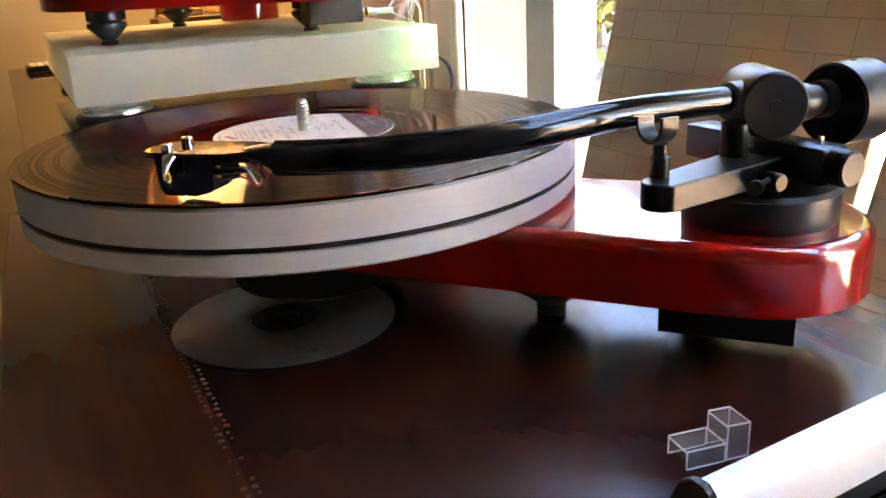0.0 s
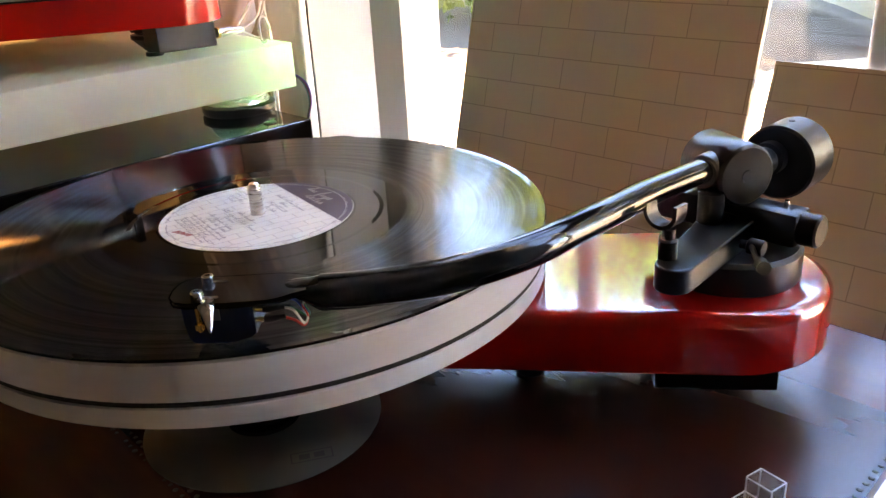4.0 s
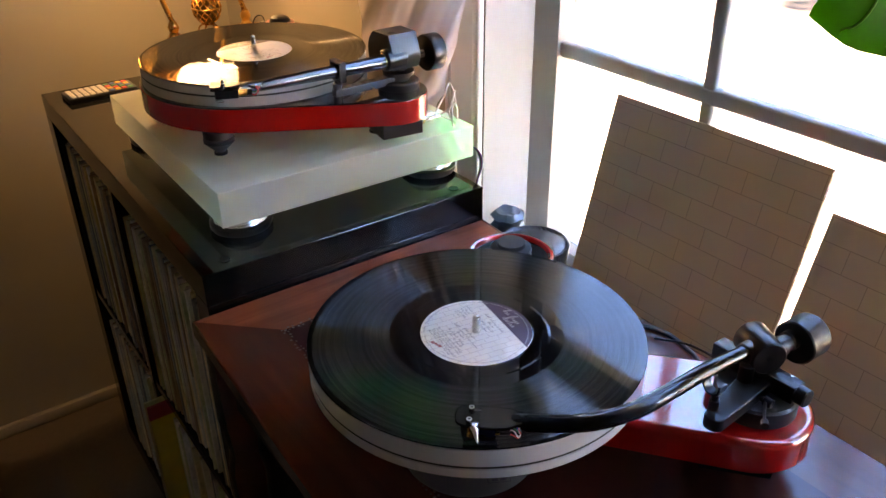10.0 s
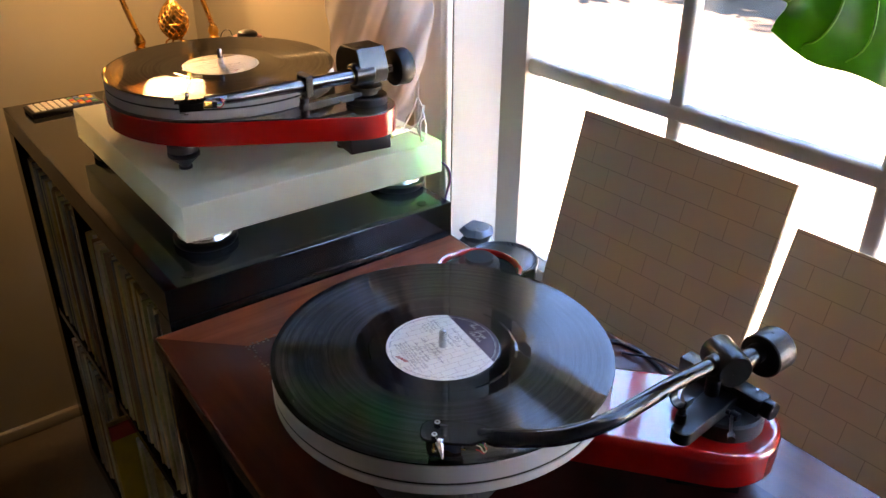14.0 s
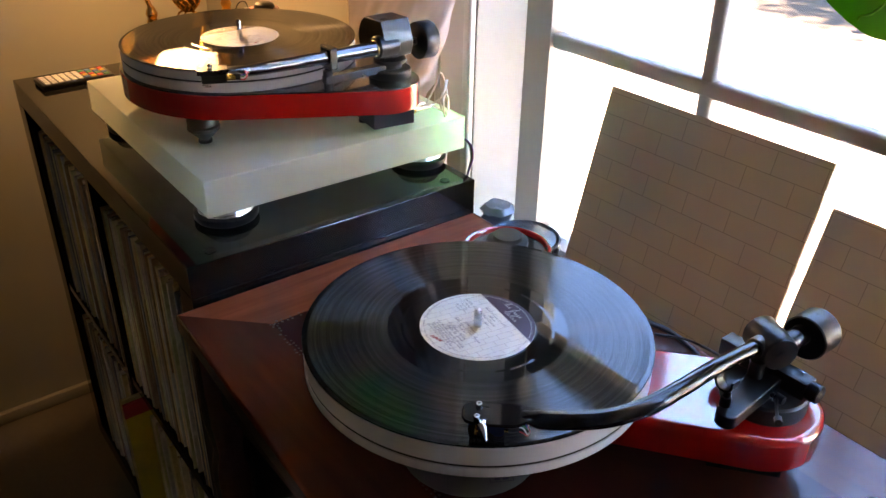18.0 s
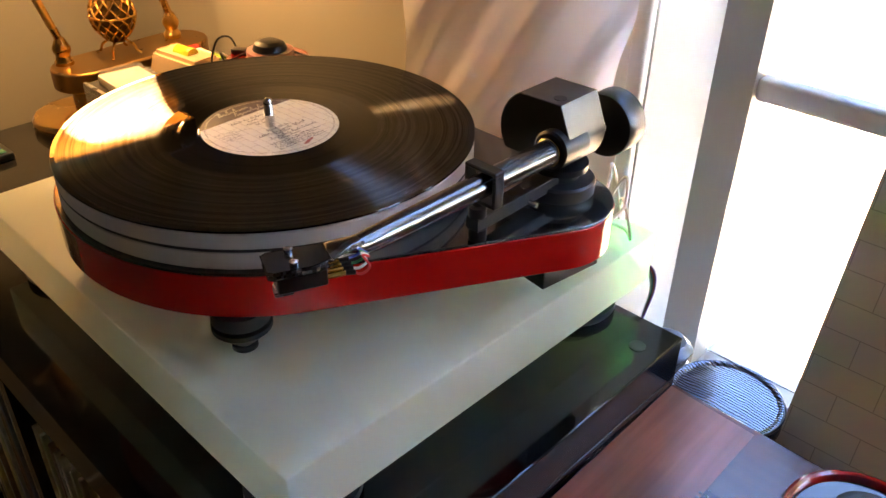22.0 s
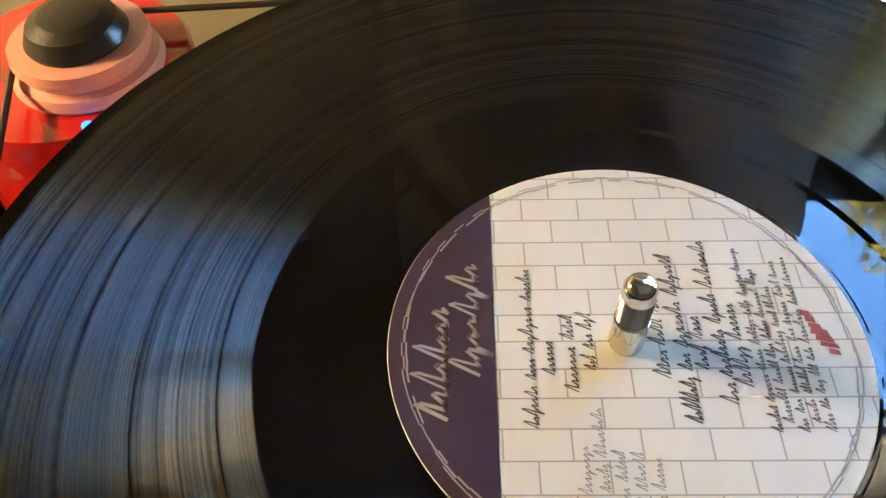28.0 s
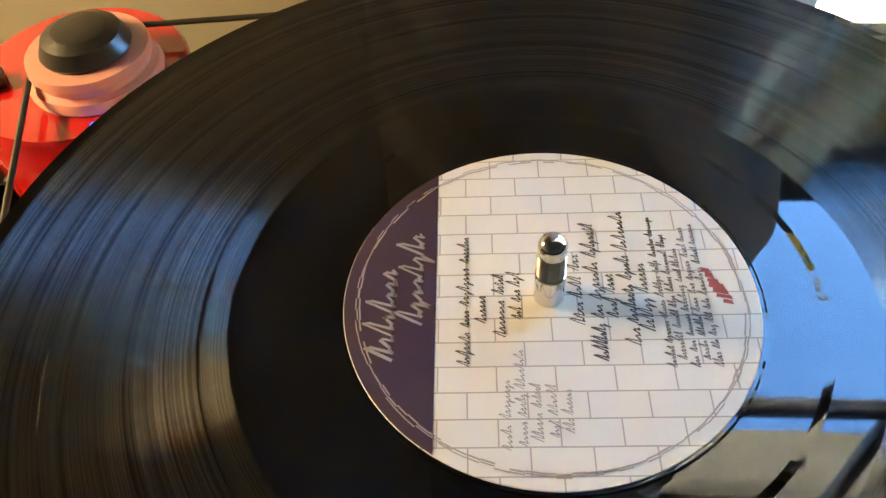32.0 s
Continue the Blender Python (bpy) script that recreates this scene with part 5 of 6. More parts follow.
YEL = mat("yellow_card", (0.62, 0.44, 0.04), 0.5, vary=0.2, scale=40)
ys = thing("record_sleeve", "yellow and red card sleeve in the lower cabinet row", "record sleeve", (-0.158, 0.664, -0.6950))
part("cover", box(0, 0.300, 0, 0.004, 0, 0.326), YEL, ys, "yellow sleeve", smooth=False)
part("printed_strip", box(-0.001, 0.301, -0.0006, 0.0046, 0.300, 0.3265), mat("red_card", (0.42, 0.03, 0.03), 0.5, scale=60), ys, "red top strip", smooth=False)
solid("record_sleeve", box(0, 0.31, 0, 0.005, 0, 0.332, 0.0006, 1), SLEEVES[4], "worn white card sleeve in the lower cabinet row", "record sleeve", (-0.160, 0.672, -0.6950), smooth=False)

# ---- table ----
tb = thing("table", "dark reddish mahogany table with a stud inlaid border", "table", (0.0, 0.0, FLOOR_Z))
TZ = -FLOOR_Z


def table_outline(grow=0.0):
    pts = []
    for k in range(13):
        y = 0.310 - (0.310 + 1.0) * k / 12
        pts.append((-0.160 - 0.022 * math.sin(math.pi * k / 12) - grow, y + (grow if k == 0 else -grow if k == 12 else 0)))
    for k in range(13):
        y = -1.0 + 1.310 * k / 12
        pts.append((0.256 - 0.010 * math.sin(math.pi * k / 12) + grow, y + (grow if k == 12 else -grow if k == 0 else 0)))
    return pts


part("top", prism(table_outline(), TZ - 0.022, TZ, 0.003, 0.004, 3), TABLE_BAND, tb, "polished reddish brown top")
part("end_board", prism([(-0.084, 0.2335), (0.2470, 0.2335), (0.2515, 0.3085), (-0.1585, 0.3085)], TZ - 0.002, TZ + 0.00010), TABLE_END_LIT, tb, "mitred end border of the top, painted lighter as lit", smooth=False)
part("top_field", prism([(-0.084, 0.233), (-0.0965, -0.28), (-0.0965, -0.90), (0.172, -0.90), (0.172, 0.233)], TZ - 0.001, TZ + 0.00012), TABLE, tb, "darker inlaid field", smooth=False)
part("apron", box(-0.145, -0.125, -0.95, 0.285, TZ - 0.095, TZ - 0.022, 0.002), TABLE, tb)
part("apron", box(0.205, 0.225, -0.95, 0.285, TZ - 0.095, TZ - 0.022, 0.002), TABLE, tb)
part("apron", box(-0.125, 0.205, 0.268, 0.285, TZ - 0.095, TZ - 0.022, 0.002), TABLE, tb)
part("apron", box(-0.125, 0.205, -0.95, -0.93, TZ - 0.095, TZ - 0.022, 0.002), TABLE, tb)
for x in (-0.135, 0.215):
    for y in (0.272, -0.94):
        part("leg", lathe([(0, 0), (0.014, 0), (0.018, 0.03), (0.015, 0.06), (0.024, TZ - 0.20), (0.019, TZ - 0.17), (0.026, TZ - 0.12), (0.026, TZ - 0.022), (0, TZ - 0.022)], 24, (x, y, 0)), TABLE, tb, "turned table leg")
# studs along the field's border, one joined part: too small and many to pick apart
st = bmesh.new()
edge = [(-0.084, 0.233), (0.172, 0.233)], [(-0.084, 0.233), (-0.0965, -0.28)], [(-0.0965, -0.28), (0.172, -0.28)]
for a, b in edge:
    a, b = Vector(a), Vector(b)
    n = int((b - a).length / 0.0054)
    for k in range(n + 1):
        p = a + (b - a) * k / n
        for q in range(2):
            if rng.random() < 0.22:
                continue
            o = Vector((rng.uniform(-0.0005, 0.0005), rng.uniform(-0.0005, 0.0005)))
            side = (b - a).normalized()
            c = p + o + Vector((-side.y, side.x)) * (0.0022 if q else -0.0022)
            r = rng.uniform(0.0009, 0.0017)
            lathe([(r, TZ + 0.0001), (r * 0.7, TZ + 0.0005), (0, TZ + 0.0006)], 6, (c.x, c.y, 0), "z", st)
tagged(part("stud_inlay", st, INLAY, tb, "dotted pale stud inlay"), kind="stuff")

# ---- things on the table ----
CDM = mat("silver_disc_print", (0.25, 0.255, 0.25), 0.34, 0.85, vary=0.03, scale=6, coat=0.6, aniso=0.9)
cn2, cl2, cp2 = nodes_of(CDM)
ctg = cn2.new("ShaderNodeTangent")
ctg.direction_type = "RADIAL"
ctg.axis = "Z"
cl2.new(ctg.outputs[0], cp2.inputs["Tangent"])
cp2.inputs["Anisotropic Rotation"].default_value = 0.25
cd = thing("optical_disc", "silver optical disc lying flat on the table", "disc", (-0.0335, -0.0345, 0.0003))
part("disc", lathe([(0.0185, 0), (0.0592, 0), (0.0600, 0.0004), (0.0600, 0.0008), (0.0592, 0.0012), (0.0185, 0.0012), (0.0185, 0)], 96), CDM, cd)
part("hub", lathe([(0.0075, 0.0001), (0.0184, 0.0001), (0.0184, 0.0011), (0.0165, 0.0011), (0.0160, 0.0013), (0.0152, 0.0011), (0.0075, 0.0011), (0.0075, 0.0001)], 64), mat("smoky_hub", (0.03, 0.03, 0.032), 0.1, vary=0.1, scale=60), cd, "dark clear hub ring")
lg = bmesh.new()
for x0, x1, y0, y1 in ((-0.010, 0.010, -0.004, -0.0034), (-0.010, 0.010, 0.0034, 0.004), (-0.010, -0.0094, -0.004, 0.004), (0.0094, 0.010, -0.004, 0.004), (-0.006, -0.001, -0.002, 0.002), (0.001, 0.006, -0.002, 0.002)):
    lg.faces.new([lg.verts.new((x, y, 0.0014)) for x, y in ((x0, y0), (x1, y0), (x1, y1), (x0, y1))])
part("print_mark", moved(lg, pose(-0.004, -0.0465, 0, 0, 0, -30)), mat("grey_print", (0.12, 0.11, 0.14), 0.4, scale=80), cd, "small dark printed mark", smooth=False)

# stylus guard: a small clear open box with a clip
sg = thing("stylus_guard", "small clear plastic stylus guard on the table", "guard", (0.0605, -0.2510, 0.0), -10)
gb2 = bmesh.new()
W_ = 0.0012
for b in ((0.004, 0.0135, -0.0060, 0.0060, 0.013, 0.013 + W_), (0.004, 0.0135, -0.0060, -0.0060 + W_, 0, 0.013), (0.004, 0.0135, 0.0060 - W_, 0.0060, 0, 0.013),
          (0.0135 - W_, 0.0135, -0.0060, 0.0060, 0, 0.013), (0.004, 0.004 + W_, -0.0060, 0.0060, 0.0, 0.013)):
    o = box(*b, 0.0003, 1)
    tmp = bpy.data.meshes.new("tmp")
    o.to_mesh(tmp)
    gb2.from_mesh(tmp)
    bpy.data.meshes.remove(tmp)
    o.free()
part("cap", gb2, CLEAR, sg, smooth=False)
gb3 = bmesh.new()
for b in ((-0.013, 0.004, -0.0060, -0.0060 + W_, 0, 0.006), (-0.013, 0.004, 0.0060 - W_, 0.0060, 0, 0.006), (-0.013, -0.013 + W_, -0.0060, 0.0060, 0.003, 0.0060), (-0.013, 0.004, -0.0060, 0.0060, 0.006, 0.006 + W_)):
    o = box(*b, 0.0003, 1)
    tmp = bpy.data.meshes.new("tmp")
    o.to_mesh(tmp)
    gb3.from_mesh(tmp)
    bpy.data.meshes.remove(tmp)
    o.free()
part("clip", gb3, CLEAR, sg, smooth=False)

# pale opaque tubes along the guard: highlights of its clear edges, painted on
eb = bmesh.new()
for (x0, x1, z0, z1) in ((0.0040, 0.0135, 0.0, 0.0142), (-0.013, 0.0035, 0.0, 0.0075)):
    for y in (-0.0060, 0.0060):
        for p0, p1 in (((x0, z0), (x1, z0)), ((x0, z1), (x1, z1)), ((x0, z0), (x0, z1)), ((x1, z0), (x1, z1))):
            tube([(p0[0], y, p0[1] + 0.0005), (p1[0], y, p1[1])], 0.00036, 6, True, eb)
    for x in (x0, x1):
        tube([(x, -0.0060, z1), (x, 0.0060, z1)], 0.00036, 6, True, eb)
part("edge", eb, EDGE, sg, "highlights of the clear edges painted as pale tubes")

# record brush: silver hood in a black swing frame
br = thing("record_brush", "silver and black record cleaning brush on the table", "brush", (0.0070, -0.2990, 0.0), 2)
hood = [(-0.0070, 0.0135), (-0.0052, 0.0300), (-0.0040, 0.0338), (-0.0018, 0.0360), (0.0020, 0.0358), (0.0050, 0.0325), (0.0072, 0.0250), (0.0072, 0.0135)]
part("hood", sheet([[(0.0015, y, z) for y, z in hood], [(0.1430, y, z) for y, z in hood]], 0.0012), SILVER, br, "satin silver hood", angle=40)
prof = [(-0.0090, 0.003), (-0.0078, 0.0), (0.0095, 0.0), (0.0115, 0.002), (0.0100, 0.026), (0.0070, 0.0338), (0.0025, 0.0368), (-0.0018, 0.0370), (-0.0050, 0.0347), (-0.0068, 0.0300), (-0.0082, 0.0120)]
for x0, x1 in ((-0.0020, 0.0020), (0.1425, 0.1465)):
    bm = bmesh.new()
    a = [bm.verts.new((x0, y, z)) for y, z in prof]
    b = [bm.verts.new((x1, y, z)) for y, z in prof]
    n = len(prof)
    bm.faces.new(a)
    bm.faces.new(list(reversed(b)))
    for k in range(n):
        bm.faces.new((a[k], b[k], b[(k + 1) % n], a[(k + 1) % n]))
    bmesh.ops.bevel(bm, geom=bm.edges[:], offset=0.0007, segments=1, affect="EDGES")
    part("end_cheek", bm, BLACK, br, "black end cheek", smooth=False)
part("swing_bar", tube(smooth_path([(0.0012, -0.0074, 0.020), (0.0014, -0.0080, 0.008), (0.0045, -0.0080, 0.0022), (0.012, -0.0080, 0.0018), (0.132, -0.0080, 0.0018), (0.140, -0.0080, 0.0022), (0.1430, -0.0080, 0.008), (0.1432, -0.0074, 0.020)], 5), 0.0018, 10), BLACK, br, "black swing bar", angle=60)
part("bristles", box(0.0025, 0.1420, -0.0035, 0.0070, 0.0004, 0.026, 0.001), RUBBER, br, "black bristle pad")

# cables behind the arm
CABLE = mat("black_cable", (0.012, 0.012, 0.012), 0.35, vary=0.2, scale=60)
cab1 = thing("cable", "loose coil of thin black signal cable on the table", "cable", (0.2, -0.02, 0.0))
for k, (pts, r) in enumerate((([(0.170, -0.060, 0.0030), (0.205, -0.015, 0.0030), (0.228, 0.004, 0.0030), (0.243, -0.020, 0.0030), (0.238, -0.060, 0.0030), (0.222, -0.095, 0.0030), (0.200, -0.120, 0.0080), (0.190, -0.150, 0.0150)], 0.0022),
                              ([(0.165, -0.070, 0.0074), (0.200, -0.025, 0.0074), (0.224, -0.006, 0.0074), (0.236, -0.030, 0.0074), (0.230, -0.070, 0.0070), (0.213, -0.100, 0.0074), (0.196, -0.135, 0.0120), (0.190, -0.155, 0.0180)], 0.0022),
                              ([(0.215, -0.030, 0.0118), (0.236, -0.055, 0.0100), (0.243, -0.090, 0.0080), (0.242, -0.130, 0.0060), (0.236, -0.155, 0.0060), (0.195, -0.160, 0.0150)], 0.0014))):
    part("strand", tube([(p.x - 0.2, p.y + 0.02, p.z) for p in smooth_path(pts, 8)], r, 10), CABLE, cab1, angle=60)

# ---- album covers leaning on the window ----


def album(label, top, foot, y0, y1, z_foot):
    """A square card cover between its foot and its top, leaning towards the window."""
    w = y1 - y0
    d = Vector((top[0] - foot[0], 0, top[1] - foot[1]))
    h = d.length
    a = math.degrees(math.atan2(d.x, d.z))
    ob = thing("album_cover", label, "album cover", (foot[0], (y0 + y1) / 2, foot[1]), group="album covers at the window")
    ob.matrix_world = Matrix.Translation((foot[0], (y0 + y1) / 2, foot[1])) @ Matrix.Rotation(radians(-90), 4, "Z") @ Matrix.Rotation(radians(90 - a), 4, "X")
    part("front", box(-w / 2, w / 2, 0, h, 0.0, 0.0030, 0.0004, 1), COVER, ob, "pale cover with a drawn white brick wall", smooth=False)
    part("back", box(-w / 2 + 0.0005, w / 2 - 0.0005, 0.0005, h - 0.0005, -0.0034, -0.0002), CARD_EDGE, ob, smooth=False)
    return ob


album("pale square album cover printed with a drawn brick wall", (0.4360, 0.1580), (0.3610, -0.1460), -0.066, 0.2475, -0.150)
album("second pale brick wall album cover leaning lower at the window", (0.4360, 0.1100), (0.3440, -0.1850), -0.3890, -0.0755, -0.187)

# ---- candle tin and small jar on the ledge ----
TINP = mat("fern_printed_tin", (0.16, 0.22, 0.32), 0.22, 0.5, vary=0.5, scale=40)
nn, ll, pp = nodes_of(TINP)
wv = nn.new("ShaderNodeTexWave")
wv.inputs["Scale"].default_value = 95
wv.inputs["Distortion"].default_value = 9
wv.inputs["Detail Scale"].default_value = 0.35
tc2 = nn.new("ShaderNodeTexCoord")
ll.new(tc2.outputs["Object"], wv.inputs["Vector"])
rp = nn.new("ShaderNodeValToRGB")
rp.color_ramp.elements[0].position = 0.42
rp.color_ramp.elements[0].color = (0.012, 0.013, 0.016, 1)
rp.color_ramp.elements[1].position = 0.55
rp.color_ramp.elements[1].color = (0.12, 0.15, 0.21, 1)
ll.new(wv.outputs[0], rp.inputs[0])
ll.new(rp.outputs[0], pp.inputs["Base Color"])
tin = thing("candle_tin", "round candle tin with silvery fern pattern on the ledge", "candle tin", (0.3330, 0.2900, -0.150))
part("body", lathe([(0, 0), (0.046, 0), (0.049, 0.003), (0.050, 0.030), (0.0500, 0.095), (0, 0.095)], 64), TINP, tin, angle=40)
part("lid", lathe([(0.0505, 0.078), (0.0515, 0.079), (0.0515, 0.094), (0.0495, 0.097), (0.0465, 0.0965), (0.0450, 0.0950), (0.020, 0.0975), (0, 0.0980), (0, 0.0950), (0.0505, 0.0940), (0.0505, 0.078)], 64), TINP, tin, "domed lid with pale rim", angle=40)
part("lid_rim", ring_body(0.0488, 0.0522, 0.0930, 0.0968, 0.0012, 64), BLACK_METAL, tin)
jar = thing("small_jar", "small dark patterned jar topped with crumpled clear wrap", "jar", (0.3480, 0.3640, -0.150))
part("jar_body", lathe([(0, 0), (0.024, 0), (0.026, 0.004), (0.0265, 0.070), (0.022, 0.080), (0, 0.080)], 40), TINP, jar)
wr = lathe([(0.0225, 0.078), (0.0265, 0.084), (0.0215, 0.096), (0.0260, 0.106), (0.018, 0.113), (0, 0.110)], 24)
for v in wr.verts:
    v.co += 0.0035 * noise.noise_vector(v.co * 90)
part("wrap", wr, mat("crumpled_wrap", (0.15, 0.20, 0.28), 0.2, 0.2, vary=0.2, scale=60), jar, "crumpled bluish clear wrap", angle=20)

# ---- amplifier and things on the cabinet ----
AZ = SH_Z
amp = thing("amplifier", "small black amplifier with silver front and lit display", "amplifier", (0.0965, 0.8625, AZ), -0.7)
part("case", box(0.004, 0.166, 0, 0.110, 0.004, 0.0705, 0.0012), mat("black_case", (0.022, 0.020, 0.018), 0.5, vary=0.2, scale=60, bump=0.1), amp, "black metal case", smooth=False)
fp = part("front_panel", box(0, 0.005, -0.001, 0.111, 0.003, 0.0715, 0.0008), STEEL, amp, "brushed silver front panel", smooth=False)
part("display", box(-0.0005, 0.0004, 0.012, 0.070, 0.032, 0.050), glow_mat("teal_display", (0.02, 0.30, 0.33), 0.02), fp, "lit teal display", smooth=False)
for y in (0.024, 0.036, 0.048, 0.060):
    part("button", lathe([(0, -0.0035), (0.0030, -0.0035), (0.0032, 0.0005), (0, 0.0005)], 16, (0, y, 0.018), "x"), BLACK, fp)
for x in (0.02, 0.148):
    for y in (0.015, 0.095):
        part("foot", disc_body(0.008, 0, 0.0045, 0.0005, 20, (x, y, 0)), RUBBER, amp)
ATOP = AZ + 0.0706
cs = thing("clear_case", "clear plastic case on the amplifier", "case", (0.1320, 0.9290, ATOP), -4)
part("base", box(-0.024, 0.024, -0.030, 0.030, 0.0, 0.010, 0.0015), mat("pale_case", (0.72, 0.68, 0.60), 0.25, vary=0.05, scale=50, coat=0.4), cs)
part("lid", box(-0.0235, 0.0235, -0.0295, 0.0295, 0.0102, 0.0155, 0.0015), CLEAR, cs)
wbk = thing("wooden_block", "pale wooden block holding a yellow spirit level", "block", (0.1960, 0.9170, ATOP), 97)
wblk = box(-0.043, 0.043, -0.023, 0.023, 0.0, 0.026, 0.0)
for v in wblk.verts:
    if v.co.z > 0.01:
        v.co.x *= 0.86
        v.co.y *= 0.80
bmesh.ops.bevel(wblk, geom=wblk.edges[:], offset=0.004, segments=2, affect="EDGES")
part("body", wblk, mat("pale_wood", (0.58, 0.42, 0.25), 0.5, vary=0.2, scale=30, stretch=(1, 8, 1)), wbk)
part("vial", lathe([(0, -0.013), (0.0075, -0.013), (0.008, -0.012), (0.008, 0.012), (0.0075, 0.013), (0, 0.013)], 24, (0, 0, 0.0250), "x"), mat("yellow_vial", (0.75, 0.66, 0.05), 0.12, vary=0.1, coat=1.0), wbk, "yellow liquid vial")
gz = thing("stylus_gauge", "white stick gauge with red ends and green bubble", "gauge", (0.2380, 0.9200, ATOP), 92)
part("body", box(-0.048, 0.048, -0.006, 0.006, 0.0, 0.009, 0.0012), mat("white_plastic", (0.75, 0.72, 0.66), 0.35, vary=0.05, scale=60), gz)
part("bubble", lathe([(0, -0.010), (0.0042, -0.010), (0.0045, 0.010), (0, 0.010)], 20, (0, 0, 0.0085), "x"), mat("green_vial", (0.25, 0.45, 0.06), 0.15, vary=0.2, scale=90, coat=1.0), gz)
for s in (-1, 1):
    part("end_cap", box(0.050 * s - 0.006, 0.050 * s + 0.006, -0.0075, 0.0075, 0.0, 0.011, 0.002), mat("red_plastic", (0.50, 0.02, 0.02), 0.35, scale=60), gz, "red end cap")

# thin supply wire of the rear motor
mw = thing("motor_cable", "thin black supply wire looping behind the motor", "cable", (0.150, 0.800, BLK_T))
part("strand", tube(smooth_path([(0.028, -0.020, 0.0660), (0.030, -0.002, 0.0780), (0.022, 0.012, 0.0700), (0.014, 0.016, 0.0300), (0.012, 0.022, -0.0660)], 6), 0.0011, 8), CABLE, mw, angle=60)
part("strand", tube(smooth_path([(0.020, -0.022, 0.0600), (0.022, 0.002, 0.0620), (0.034, 0.022, 0.0500), (0.050, 0.036, 0.0200), (0.056, 0.040, -0.0660)], 6), 0.0011, 8), CABLE, mw, angle=60)

# remote control
rc_ = thing("remote_control", "slim dark remote control with rows of white and coloured keys", "remote control", (-0.102, 0.990, AZ), 2)
part("case", box(0, 0.118, 0, 0.052, 0.0, 0.009, 0.002), BLACK, rc_)
KEY_MATS = [mat("key_cap", c, 0.4, vary=0.08, scale=80) for c in ((0.72, 0.70, 0.66), (0.62, 0.05, 0.04), (0.06, 0.24, 0.12), (0.05, 0.12, 0.36), (0.70, 0.42, 0.05))]
key_me = {}
for i in range(10):
    for j in range(4):
        kk = 0 if i < 6 else 1 + (i + j) % 4
        if kk not in key_me:
            key_me[kk] = finish("key", box(-0.0042, 0.0042, -0.0046, 0.0046, 0, 0.002, 0.0006, 1), KEY_MATS[kk], False)
        o = new("key", key_me[kk])
        o.parent = rc_
        o.location = (0.010 + i * 0.0108, 0.0085 + j * 0.0117, 0.0088)

# ---- brass lamp ----
lx, ly = 0.115, 1.035
lamp = thing("desk_lamp", "brass desk lamp with two slanted rods and tiered base", "lamp", (lx, ly, AZ))
part("foot", lathe([(0, 0), (0.054, 0), (0.056, 0.004), (0.056, 0.010), (0.053, 0.0145), (0.046, 0.016), (0, 0.016)], 64), BRASS, lamp, "round brass foot", angle=40)
part("column", lathe([(0, 0.0155), (0.030, 0.0155), (0.030, 0.040), (0, 0.040)], 48, (0.030, 0.012, 0)), BRASS_DARK, lamp)
part("tray", prism(hull_two((0.018, 0.014), 0.036, (0.150, 0.020), 0.036, 24), 0.040, 0.0640, 0.003, 0.002), BRASS_DARK, lamp, "oval brass tray", angle=40)
for (x0, y0), (x1, z1) in (((0.004, 0.028), (-0.072, 0.30)), ((0.148, 0.030), (0.078, 0.30))):
    part("socket", lathe([(0, 0.0635), (0.0105, 0.0635), (0.0110, 0.068), (0.0075, 0.074), (0.0100, 0.080), (0.0105, 0.084), (0.0070, 0.092), (0.0050, 0.096), (0, 0.096)], 28, (x0, y0, 0)), BRASS, lamp, "turned brass joint")
    part("rod", tube([(x0, y0, 0.092), (x1, y0, z1 + 0.05)], 0.0046, 14), BRASS, lamp, "polished brass rod")
part("cross_bar", tube([(-0.135, 0.0345, 0.352), (0.085, 0.0345, 0.352)], 0.0045, 14), BRASS, lamp)
shp = [(0.045 * math.sin(a), 0.045 * math.cos(a)) for a in [radians(-100 + 200 * k / 24) for k in range(25)]]
part("shade", sheet([[(-0.11, -0.014 + y, 0.338 + z) for y, z in shp], [(0.110, -0.014 + y, 0.338 + z) for y, z in shp]], 0.002), BRASS_DARK, lamp, "half round dark brass shade", angle=60)
for ex in (-0.112, 0.1085):
    cap = prism([(y, z) for y, z in reversed(shp)], 0.0, 0.0035)
    part("shade_end", moved(cap, Matrix(((0, 0, 1, ex), (1, 0, 0, -0.014), (0, 1, 0, 0.338), (0, 0, 0, 1)))), BRASS_DARK, lamp, smooth=False)
bulb = part("bulb", lathe([(0, -0.060), (0.008, -0.058), (0.013, -0.050), (0.014, -0.040), (0.014, 0.040), (0.013, 0.050), (0.008, 0.058), (0, 0.060)], 24, (0.040, -0.015, 0.325), "x"), glow_mat("warm_bulb", (1.0, 0.60, 0.24), 3.0), lamp, "lit warm bulb")
bulb.visible_shadow = False

# openwork egg on the lamp tray
egg = thing("ornament_egg", "openwork gilt egg ornament standing on the lamp tray", "ornament", (0.1830, 1.052, AZ + 0.0640))


def egg_r(t):
    return 0.0275 * math.sin(math.pi * min(1, max(0, t)) ** 0.86) ** 0.82


core = [(egg_r(k / 20) * 0.86 if 0 < k < 20 else 0, 0.014 + 0.0765 * k / 20) for k in range(21)]
part("shell", lathe(core, 28), mat("egg_shell_dark", (0.16, 0.10, 0.035), 0.35, 0.8, vary=0.3, scale=80), egg, "dark inner shell", angle=60)
lat = bmesh.new()
